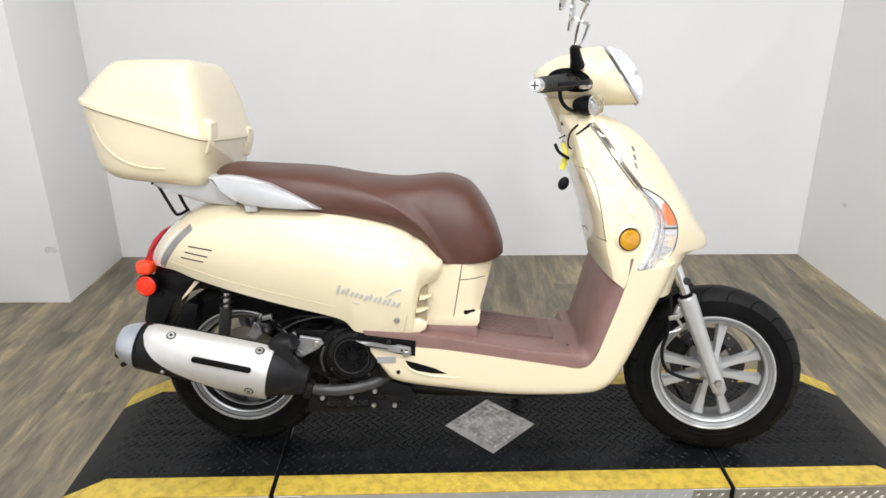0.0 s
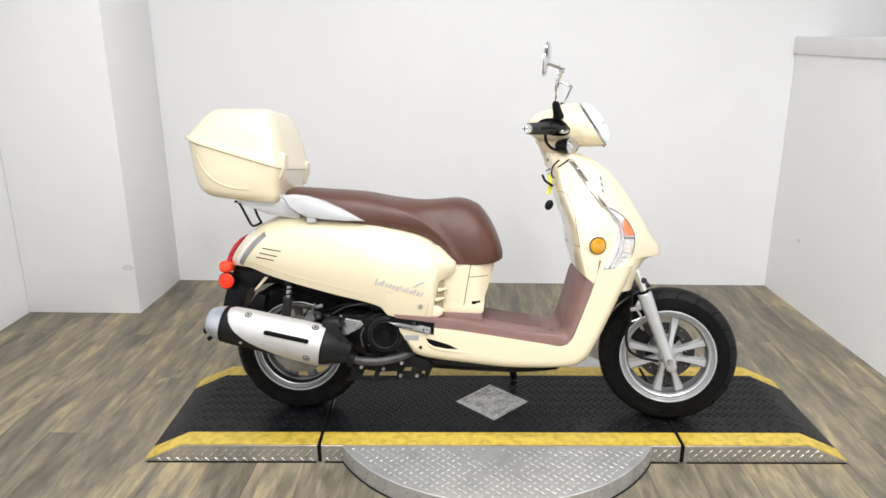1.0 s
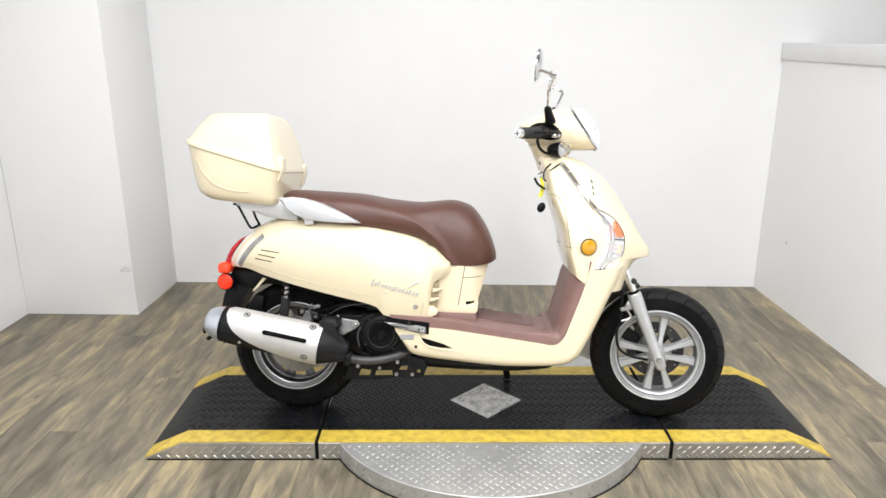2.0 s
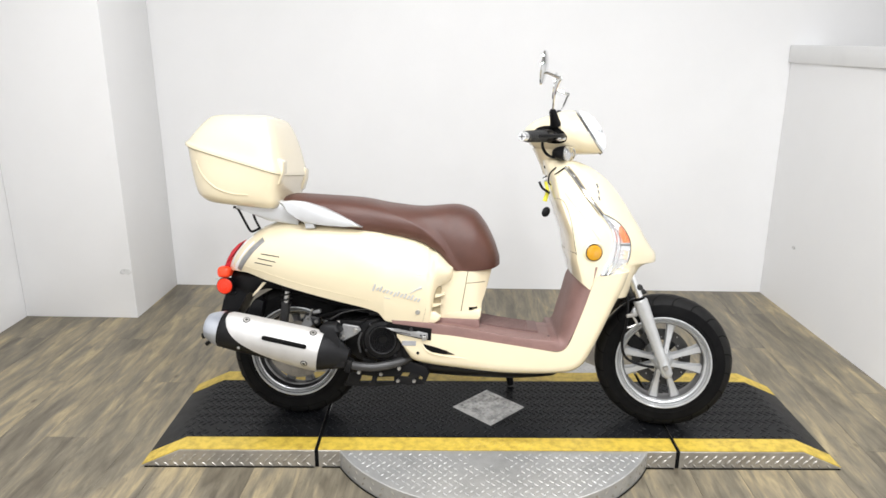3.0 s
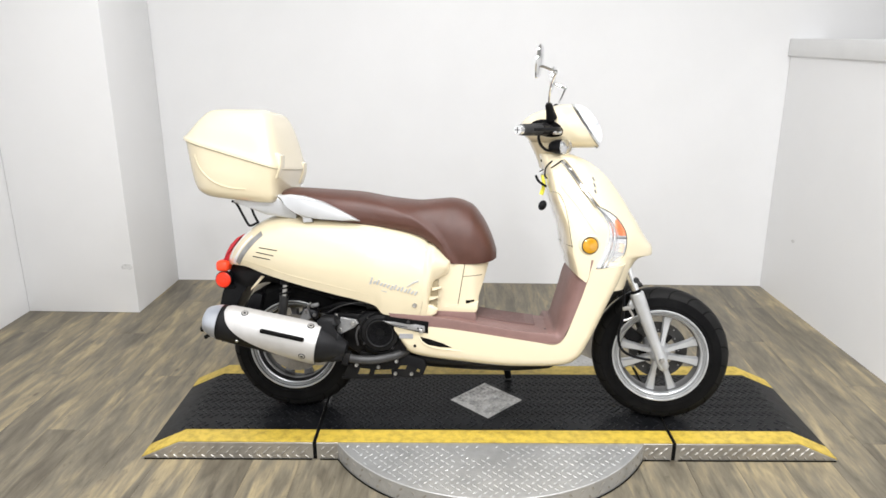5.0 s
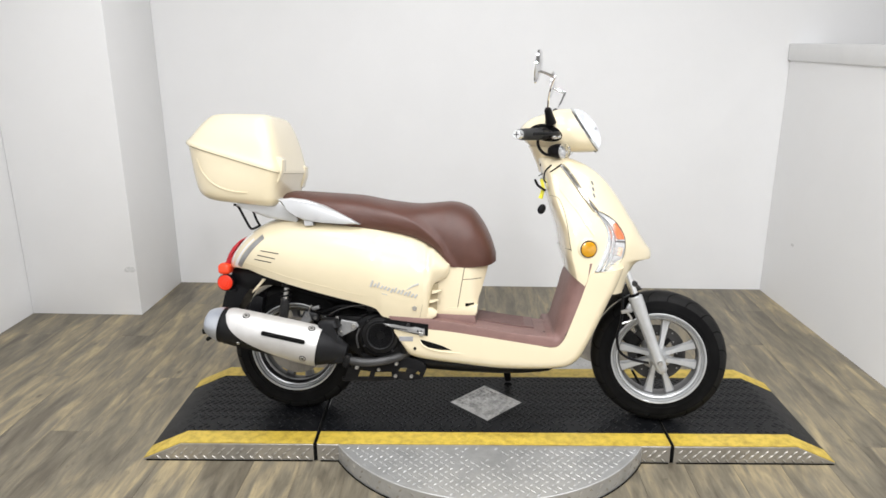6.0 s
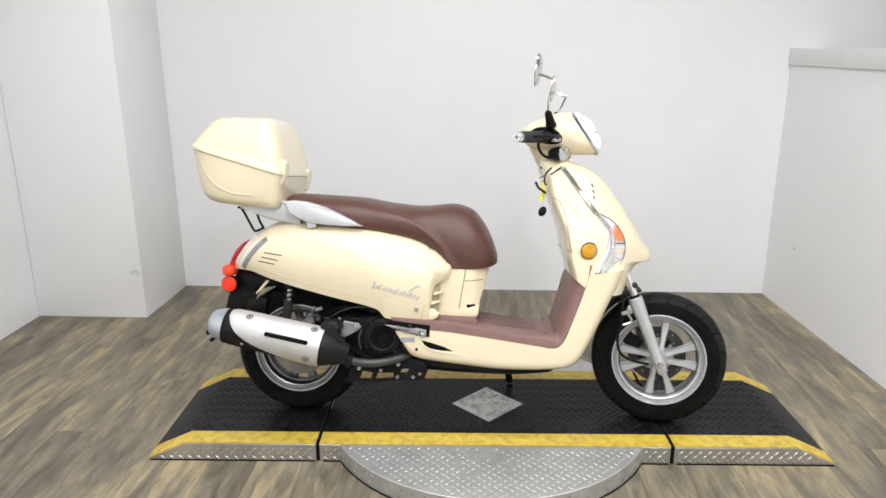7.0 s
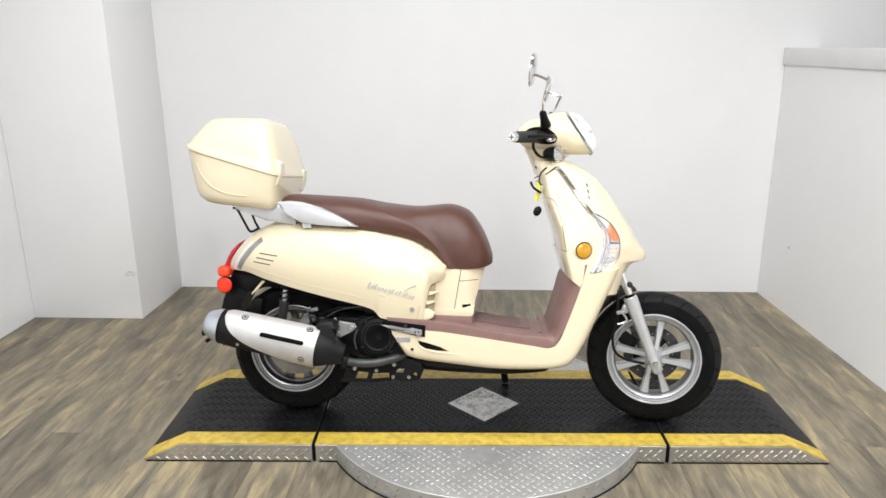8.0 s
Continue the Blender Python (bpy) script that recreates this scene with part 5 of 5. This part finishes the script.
brk = part("silencer_bracket", prism([(-0.402, 0.346), (-0.352, 0.339), (-0.345, 0.327), (-0.357, 0.315), (-0.399, 0.292), (-0.418, 0.295)], -0.182, -0.170, 0.002, 1), ALLOY_GREY, scooter, "grey alloy silencer bracket")
for x, z in ((-0.361, 0.327), (-0.404, 0.305)):
    part("bracket_bolt", put(bolt(0.0075, 0.014), x, -0.189, z), STEEL, brk, "steel bracket bolt")
part("rear_strut", prism([(-0.430, 0.352), (-0.31, 0.352), (-0.30, 0.338), (-0.43, 0.322)], -0.150, -0.135, 0.003), ENGINE, scooter, "black engine hanger")
part("transmission_case", prism([(-0.665, 0.235), (-0.640, 0.185), (-0.590, 0.172), (-0.480, 0.178), (-0.300, 0.200), (-0.300, 0.365), (-0.420, 0.370), (-0.560, 0.325), (-0.640, 0.285)], 0.082, 0.150, 0.016, 3), ENGINE, scooter, "black transmission case beside the rear wheel")
part("swing_arm", tube([(-0.40, -0.100, 0.275), (-0.50, -0.098, 0.255), (-0.590, -0.098, 0.225)], (0.030, 0.020), 12, flat=0.5), ENGINE, scooter, "black rear swing arm")
part("air_duct", tube([(-0.320, -0.150, 0.380), (-0.285, -0.168, 0.387), (-0.245, -0.172, 0.375), (-0.215, -0.172, 0.345), (-0.205, -0.168, 0.300), (-0.195, -0.160, 0.245)], (0.014, 0.020), 12, flat=0.6), ENGINE, scooter, "black cooling shroud")
part("oil_hose", tube([(-0.50, -0.10, 0.350), (-0.45, -0.13, 0.368), (-0.40, -0.14, 0.385), (-0.34, -0.14, 0.380), (-0.30, -0.13, 0.372)], 0.005, 8), BLACK, scooter, "black rubber hose")
part("ignition_lead", tube([(-0.53, -0.06, 0.362), (-0.48, -0.10, 0.345), (-0.45, -0.13, 0.352), (-0.42, -0.14, 0.368)], 0.0035, 8), BLACK, scooter, "black cable")
carb = part("brake_caliper", moved(box(-0.030, 0.026, -0.016, 0.016, -0.016, 0.014, 0.006, 3), pose(-0.522, -0.078, 0.338, 0, 12, 0)), DARK_ALLOY, scooter, "dark cast rear brake caliper")
part("caliper_bolt", put(bolt(0.0065, 0.012), -0.536, -0.100, 0.342), STEEL, carb, "steel caliper bolt")
part("caliper_bolt", put(bolt(0.0065, 0.012), -0.508, -0.100, 0.333), STEEL, carb, "steel caliper bolt")
part("bleed_nipple", tube([(-0.530, -0.090, 0.352), (-0.526, -0.092, 0.366), (-0.520, -0.092, 0.374)], (0.0048, 0.003), 8), STEEL, carb, "steel bleed nipple")
part("hose_union", moved(box(-0.013, 0.013, -0.008, 0.008, -0.006, 0.006, 0.002, 2), pose(-0.506, -0.092, 0.366, 0, -14, 0)), ALLOY_GREY, carb, "grey hose union")
part("caliper_bracket", prism([(-0.560, 0.318), (-0.540, 0.352), (-0.530, 0.352), (-0.520, 0.322), (-0.540, 0.304)], -0.098, -0.090, 0.002, 1), ALLOY_GREY, carb, "grey cast caliper bracket")
for sg in (-1, 1):
    shock = part("rear_shock", along((-0.612, sg * 0.118, 0.315), (-0.592, sg * 0.112, 0.475), lathe([(0, 0), (0.012, 0), (0.0150, 0.01), (0.0150, 0.075), (0.0165, 0.078), (0.0165, 0.084), (0, 0.086)], 18)), PIPE, scooter, "rear shock absorber")
    part("damper_rod", along((-0.612, sg * 0.118, 0.315), (-0.592, sg * 0.112, 0.475), lathe([(0, 0.080), (0.009, 0.080), (0.009, 0.15), (0, 0.15)], 18)), STEEL, shock, "bright damper rod")
    coil = [Vector((-0.6085 + 0.014 * (k / 60), sg * (0.1166 - 0.0045 * k / 60), 0.346 + 0.115 * k / 60)) + Vector((0.0165 * math.cos(k * 0.72), 0.0165 * math.sin(k * 0.72), 0)) for k in range(25, 61)]
    part("spring", tube(coil, 0.0032, 6, 1), ENGINE, shock, "dark coil spring")
    part("top_cap", along((-0.596, sg * 0.113, 0.436), (-0.592, sg * 0.112, 0.475), lathe([(0, 0), (0.018, 0), (0.020, 0.006), (0.018, 0.02), (0, 0.02)], 18)), BLACK, shock, "black spring cap")
part("inner_guard", hull([(-0.80, 0.440, 0.492, 0.06), (-0.74, 0.420, 0.50, 0.09), (-0.66, 0.440, 0.49, 0.11), (-0.52, 0.415, 0.47, 0.135), (-0.40, 0.385, 0.45, 0.145), (-0.29, 0.360, 0.42, 0.145), (-0.20, 0.330, 0.40, 0.13)], 24, 0.5, 3, 0.1), BLACK, scooter, "black inner mudguard below the bodywork")
for sg in (-1, 1):
    part("engine_side_case", prism([(-0.33, 0.20), (-0.20, 0.205), (-0.17, 0.235), (-0.19, 0.30), (-0.33, 0.36), (-0.40, 0.34), (-0.41, 0.25)], sg * 0.10 - 0.03, sg * 0.10 + 0.03, 0.012), ENGINE, scooter, "black engine side case")

# ---- exhaust
P0, P1 = Vector((-0.832, -0.205, 0.336)), Vector((-0.366, -0.205, 0.246))
AX = (P1 - P0).normalized()
SIDE = Vector((0, -1, 0))
UPV = Vector((-AX.z, 0, AX.x)).normalized()
if UPV.z < 0:
    UPV = -UPV
CAN = [(0.0, 0.024), (0.004, 0.034), (0.020, 0.0445), (0.055, 0.0550), (0.10, 0.0590), (0.20, 0.0610), (0.33, 0.0625), (0.375, 0.0610), (0.41, 0.050), (0.445, 0.032), (0.462, 0.024)]


def can_r(s):
    return curve(CAN, s)[0]


def can_point(s, ang, extra=0.0):
    r = can_r(s) + extra
    return P0 + AX * s + SIDE * (r * math.cos(ang)) + UPV * (r * math.sin(ang))


def can_rings(s0, s1, n, extra=0.0, m=32):
    return [[can_point(s, 2 * math.pi * k / m, extra) for k in range(m)] for s in steps(s0, s1, n)]


muffler = part("silencer", loft(can_rings(0.052, 0.462, 40)), CAN_BLACK, scooter, "matt black silencer body with silver heat shield")
part("end_cap", loft(can_rings(0.0, 0.056, 10, 0.0012)), ENDCAP, muffler, "blue-grey steel end cap")
part("cap_seam", loft(can_rings(0.054, 0.060, 2, 0.0018)), BLACK, muffler)
part("outlet_tip", tube([(-0.800, -0.205, 0.300), (-0.818, -0.205, 0.286), (-0.834, -0.205, 0.274)], 0.0065, 10), ENGINE, muffler, "small black outlet stub")
part("outlet", along(P0 + AX * 0.01 + UPV * -0.030, P0 + AX * -0.012 + UPV * -0.034 + Vector((0, 0, -0.006)), lathe([(0.0, 0), (0.008, 0), (0.009, 0.018), (0.006, 0.018), (0, 0.012)], 16)), ENGINE, muffler, "small black outlet pipe")


def heat_shield():
    rings = []
    for i in range(29):
        s = 0.072 + (0.376 - 0.072) * i / 28
        f = i / 28
        low = curve([(0.0, 45.0), (0.04, 22.0), (0.12, 0.0), (0.25, -18.0), (0.45, -35.0), (0.7, -50.0), (1.0, -61.0)], f)[0]
        high = curve([(0.0, 70.0), (0.05, 82.0), (1.0, 80.0)], f)[0]
        outer = [can_point(s, radians(a), 0.0065) for a in steps(low, high, 16)]
        inner = [can_point(s, radians(a), 0.0015) for a in steps(low, high, 16)]
        rings.append(outer + inner[::-1])
    return loft(rings)


hs = part("heat_shield", heat_shield(), BRUSHED, muffler, "satin silver heat shield")


def on_can(x, z, extra):
    """A place on the near side of the silencer at x and z."""
    best = None
    for i in range(80):
        s = 0.462 * i / 79
        for j in range(41):
            a = radians(-85 + 170 * j / 40)
            p = can_point(s, a, extra)
            e = (p.x - x) ** 2 + (p.z - z) ** 2
            if best is None or e < best[0]:
                best = (e, p, a)
    return best[1], best[2]


for x, z, host in ((-0.687, 0.364, hs), (-0.483, 0.329, hs), (-0.505, 0.238, hs), (-0.710, 0.277, muffler)):
    p, a = on_can(x, z, 0.0055 if host is hs else 0.001)
    nrm = SIDE * math.cos(a) + UPV * math.sin(a)
    if host is hs:
        part("bolt_washer", moved(lathe([(0, 0), (0.0104, 0), (0.0112, 0.001), (0.0112, 0.006), (0, 0.006)], 20), Matrix.Translation(p + nrm * 0.0018) @ (-nrm).to_track_quat("Y", "Z").to_matrix().to_4x4()), DARK_ALLOY, host, "dark rubber-backed washer")
    part("shield_bolt", moved(bolt(0.0092 if host is hs else 0.005, 0.008), Matrix.Translation(p + nrm * 0.003) @ (-nrm).to_track_quat("Y", "Z").to_matrix().to_4x4()), STEEL, host, "socket-head bolt")
a, _ = on_can(-0.632, 0.317, 0.004)
b, _ = on_can(-0.494, 0.289, 0.004)
mid = a.lerp(b, 0.5) + SIDE * 0.003
d = (b - a).normalized()
slot = box(-(b - a).length / 2, (b - a).length / 2, -0.008, 0.008, -0.0066, 0.0066, 0.006, 4)
part("shield_slot", moved(slot, Matrix.Translation(mid) @ Matrix.Rotation(math.atan2(-d.z, d.x), 4, "Y")), GAP, hs, "long dark slot")
part("silencer_shoulder", prism([(-0.468, 0.342), (-0.455, 0.354), (-0.412, 0.355), (-0.399, 0.330), (-0.417, 0.307), (-0.402, 0.280), (-0.381, 0.251), (-0.386, 0.216), (-0.424, 0.210), (-0.470, 0.214)], -0.232, -0.170, 0.014, 3), CAN_BLACK, muffler, "black moulded front shoulder")
part("header_pipe", tube([(-0.400, -0.205, 0.232), (-0.370, -0.200, 0.220), (-0.341, -0.192, 0.214), (-0.304, -0.186, 0.212), (-0.261, -0.178, 0.217), (-0.213, -0.165, 0.229), (-0.180, -0.12, 0.240)], 0.0135, 14), PIPE, scooter, "dark exhaust header pipe")
part("pipe_flange", moved(box(-0.010, 0.010, -0.020, 0.020, -0.020, 0.020, 0.005), pose(-0.378, -0.200, 0.220, 0, 10, 0)), ENGINE, scooter, "exhaust flange")

# ---- stands and underside
main = part("centre_stand", join(tube([(-0.225, 0.135, 0.205), (-0.262, 0.145, 0.180), (-0.345, 0.150, 0.172)], 0.010, 10), tube([(-0.240, -0.14, 0.194), (-0.240, 0.14, 0.194)], 0.009, 10)), ENGINE, scooter, "black folded centre stand")
STAND_WEBS = [[(-0.405, 0.149), (-0.300, 0.150), (-0.233, 0.157), (-0.237, 0.144), (-0.300, 0.139), (-0.405, 0.136)],
              [(-0.398, 0.146), (-0.385, 0.186), (-0.345, 0.176), (-0.357, 0.146)],
              [(-0.319, 0.147), (-0.310, 0.180), (-0.293, 0.180), (-0.303, 0.147)],
              [(-0.242, 0.152), (-0.246, 0.190), (-0.209, 0.192), (-0.226, 0.172), (-0.236, 0.152)],
              [(-0.238, 0.150), (-0.226, 0.174), (-0.197, 0.173), (-0.164, 0.168), (-0.150, 0.162), (-0.143, 0.150), (-0.190, 0.147)],
              [(-0.199, 0.172), (-0.190, 0.194), (-0.156, 0.194), (-0.158, 0.178), (-0.166, 0.168)]]
for web in STAND_WEBS:
    part("stand_web", prism(web, -0.150, -0.141, 0.002, 1), ENGINE, main, "black pressed-steel stand web")
plate = part("stand_bracket", prism([(-0.385, 0.188), (-0.340, 0.196), (-0.250, 0.206), (-0.195, 0.225), (-0.140, 0.210), (-0.129, 0.188), (-0.143, 0.152), (-0.154, 0.165), (-0.147, 0.175), (-0.158, 0.182), (-0.188, 0.188), (-0.214, 0.190), (-0.243, 0.172), (-0.295, 0.170), (-0.347, 0.174)], -0.151, -0.139, 0.003), BLACK, scooter, "black stand bracket")
for x, z, yy in ((-0.347, 0.198, -0.206), (-0.223, 0.208, -0.184), (-0.230, 0.160, -0.157), (-0.178, 0.161, -0.157), (-0.285, 0.180, -0.157)):
    part("stand_bolt", put(bolt(0.006, 0.014), x, yy, z), STEEL, plate, "steel bolt")
part("engine_lug", prism([(-0.345, 0.230), (-0.300, 0.225), (-0.305, 0.196), (-0.340, 0.200)], -0.150, -0.132, 0.004), ENGINE, scooter)
FOOT = Vector((0.141, 0.215, 0.043))
side = part("side_stand", tube([(0.095, 0.12, 0.190), (0.126, 0.182, 0.128), FOOT + Vector((0, -0.008, 0.012))], 0.0125, 12), BLACK, scooter, "black side stand, folded out")
part("stand_foot", moved(box(-0.012, 0.012, -0.012, 0.012, -0.004, 0.004, 0.002, 1), Matrix.Translation(FOOT) @ pose(0, 0, 0, 10.5)), BLACK, side, "flat stand foot")

# ---- tail
part("rear_mudguard", join(prism([(-0.806, 0.474), (-0.690, 0.466), (-0.734, 0.444), (-0.761, 0.395), (-0.791, 0.336), (-0.808, 0.300), (-0.842, 0.300), (-0.845, 0.346), (-0.834, 0.394), (-0.812, 0.440)], -0.058, 0.058, 0.008), prism([(-0.836, 0.312), (-0.806, 0.312), (-0.822, 0.24), (-0.842, 0.22)], -0.055, 0.055, 0.006)), BLACK, scooter, "black rear mudguard")
part("tyre_hugger", prism([(-0.726, 0.390), (-0.712, 0.404), (-0.684, 0.395), (-0.698, 0.325), (-0.752, 0.325)], -0.090, 0.060, 0.006), BLACK, scooter, "black rear tyre hugger")
tail = part("tail_lamp", prism([(-0.826, 0.488), (-0.822, 0.505), (-0.813, 0.532), (-0.798, 0.558), (-0.775, 0.581), (-0.752, 0.594), (-0.742, 0.594), (-0.760, 0.575), (-0.785, 0.545), (-0.801, 0.512), (-0.808, 0.488)], -0.072, 0.072, 0.008, 3), RED_LENS, scooter, "red tail lamp lens")
for sg in (-1, 1):
    yy = sg * 0.078
    hs2 = part("reflector_housing", put(lathe([(0, 0.003), (0.027, 0.003), (0.0285, 0.006), (0.026, 0.03), (0, 0.04)], 28), -0.816, -0.090 if sg < 0 else 0.055, 0.442), BLACK, scooter, "black rear reflector housing")
    part("red_reflector", put(lathe([(0, -0.003), (0.010, -0.002), (0.011, -0.0005), (0.012, -0.0018), (0.0195, -0.0005), (0.021, 0.0015), (0.0225, 0.0), (0.0252, 0.002), (0.0252, 0.008), (0, 0.008)], 36), -0.816, -0.092 if sg < 0 else 0.086, 0.442), RED_LIT, hs2, "round red reflector with an added glow")
    part("rear_indicator", join(put(box(-0.022, 0.020, -0.026, 0.026, -0.018, 0.019, 0.013, 4), -0.820, sg * 0.066, 0.487)), ORANGE_LIT, scooter, "lit orange-red rear indicator")
part("lower_lens", put(box(-0.014, 0.014, -0.006, 0.006, -0.006, 0.006, 0.002, 1), -0.80, -0.06, 0.415), BLACK, scooter)

# ---- cream flange inside the tail, lower fold of the side panel
part("inner_fairing", prism([(-0.680, 0.462), (-0.668, 0.460), (-0.694, 0.433), (-0.716, 0.412), (-0.713, 0.421)], -0.112, -0.106, 0.001, 1), CREAM, scooter, "cream flange inside the tail")

# ---- carrier
for sg in (-1, 1):
    outline = [(-0.612, 0.726), (-0.570, 0.731), (-0.527, 0.727), (-0.470, 0.711), (-0.420, 0.690), (-0.375, 0.667), (-0.345, 0.650), (-0.400, 0.651), (-0.470, 0.655), (-0.528, 0.660), (-0.552, 0.674), (-0.580, 0.694)]
    rail = part("grab_rail", prism(outline, min(sg * 0.164, sg * 0.128), max(sg * 0.164, sg * 0.128), 0.007, 3), SILVER_PLASTIC, scooter, "smooth silver grab rail")
    part("rail_foot", prism([(-0.530, 0.664), (-0.500, 0.660), (-0.497, 0.644), (-0.526, 0.642)], min(sg * 0.155, sg * 0.135), max(sg * 0.155, sg * 0.135), 0.003), SILVER_PLASTIC, rail, "silver rail foot")
part("carrier_plate", prism([(-0.765, 0.702), (-0.735, 0.692), (-0.660, 0.664), (-0.560, 0.650), (-0.555, 0.668), (-0.600, 0.725), (-0.640, 0.734), (-0.755, 0.718)], -0.120, 0.120, 0.006), SILVER_PLASTIC, scooter, "silver carrier plate")
part("carrier_hoop", tube([(-0.790, -0.065, 0.702), (-0.775, -0.066, 0.696), (-0.752, -0.066, 0.655), (-0.735, -0.066, 0.626), (-0.722, -0.066, 0.624), (-0.700, -0.064, 0.636)], 0.0040, 10), BLACK, scooter, "black bent steel luggage hook")
part("carrier_hoop", tube([(-0.728, -0.066, 0.695), (-0.716, -0.066, 0.660), (-0.702, -0.066, 0.634)], 0.0040, 10), BLACK, scooter, "black bent steel luggage hook")

# ---- top case
def case_rings(rows, n):
    rings = []
    for v in steps(rows[0][0], rows[-1][0], n):
        xc, zc, a, b, k = curve(rows, v)
        ring = []
        for q in range(88):
            t = 2 * math.pi * q / 88
            cx, cy = math.cos(t), math.sin(t)
            e = 0.5 if cx < 0 else 0.27
            px, py = a * math.copysign(abs(cx) ** e, cx), b * math.copysign(abs(cy) ** e, cy)
            if px > 0:
                px *= 0.91
            else:
                px *= 1 + 0.10 * (1 - (py / b) ** 2)
            ring.append((xc + px, py, zc + k * px))
        rings.append(ring)
    return rings


LOWER = [(0, -0.728, 0.708, 0.085, 0.11, -0.09), (1, -0.737, 0.711, 0.112, 0.149, -0.09), (2, -0.743, 0.729, 0.137, 0.176, -0.10), (3, -0.747, 0.780, 0.150, 0.189, -0.15), (4, -0.747, 0.850, 0.165, 0.196, -0.28)]
UPPER = [(0, -0.750, 0.853, 0.170, 0.200, -0.285), (0.3, -0.750, 0.860, 0.170, 0.200, -0.285), (0.7, -0.749, 0.872, 0.164, 0.195, -0.26), (2, -0.748, 0.925, 0.143, 0.180, -0.13), (3, -0.746, 0.970, 0.120, 0.156, -0.05), (3.7, -0.744, 0.993, 0.101, 0.130, -0.02), (4.4, -0.742, 1.000, 0.080, 0.09, -0.01), (5, -0.742, 1.0015, 0.02, 0.03, 0.0)]
case = part("top_case", loft(case_rings(LOWER, 28)), CREAM_BOX, scooter, "cream plastic top case, closed")
part("lid", loft(case_rings(UPPER, 36)), CREAM_BOX, case, "cream domed lid")
part("lid_seam", loft(case_rings([(0, -0.748, 0.8495, 0.1665, 0.1975, -0.283), (1, -0.748, 0.8535, 0.1665, 0.1975, -0.283)], 1)), SHADE, case, "thin joint under the lid")


def case_side(x, z):
    v = max(0.0, min(4.0, curve([(0.703, 0.0), (0.712, 1.0), (0.730, 2.0), (0.775, 3.0), (0.86, 4.0)], z - (x + 0.74) * -0.16)[0]))
    xc, zc, a, b, k = curve(LOWER, v)
    u = min(0.999, abs((x - xc) / a))
    return -b * (1 - u ** 4) ** 0.25


part("case_crease", ribbon([(-0.868, 0.850), (-0.848, 0.808), (-0.805, 0.768), (-0.755, 0.750), (-0.700, 0.746)], (0.0050, 0.0020), case_side, 0.0022), CREAM_BOX, case, "moulded swage line")
for yy, dz in ((-0.140, 0.0), (0.130, -0.021)):
    outline = [(-0.625, 0.860), (-0.604, 0.860), (-0.593, 0.851), (-0.594, 0.820), (-0.606, 0.782), (-0.613, 0.777), (-0.640, 0.777), (-0.640, 0.790), (-0.616, 0.806), (-0.613, 0.820), (-0.616, 0.838)]
    hinge = part("latch", prism([(x, z + dz) for x, z in outline], yy - 0.023, yy + 0.023, 0.004, 3), CREAM_BOX, case, "cream moulded hinge")
    part("hinge_pin", tube([(-0.606, yy - 0.019, 0.822 + dz), (-0.606, yy + 0.019, 0.822 + dz)], 0.0045, 10), CREAM_BOX, hinge)

# ---------------------------------------------------------------- floor planks
PW, PL = 0.152, 1.22
plank_mesh = {}


def plank_piece(w, l):
    key = (round(w, 3), round(l, 3))
    if key not in plank_mesh:
        bm = box(-w / 2 + 0.0002, w / 2 - 0.0002, -l / 2 + 0.0002, l / 2 - 0.0002, -0.006, 0.0, 0.0005, 1)
        me = bpy.data.meshes.new("plank")
        bm.to_mesh(me)
        bm.free()
        me.materials.append(PLANK)
        plank_mesh[key] = me
    return plank_mesh[key]


col, px = 0, LEFT - 0.05
while px < 3.95:
    py = -4.6 + ((col * 0.407) % PL) - PL
    while py < BACK:
        y0, y1 = max(py, -4.6), min(py + PL, BACK)
        if y1 - y0 > 0.02:
            ob = new("plank", plank_piece(PW, y1 - y0))
            ob.parent = floor_base
            ob.location = (px + PW / 2, (y0 + y1) / 2, 0)
        py += PL
    px += PW
    col += 1
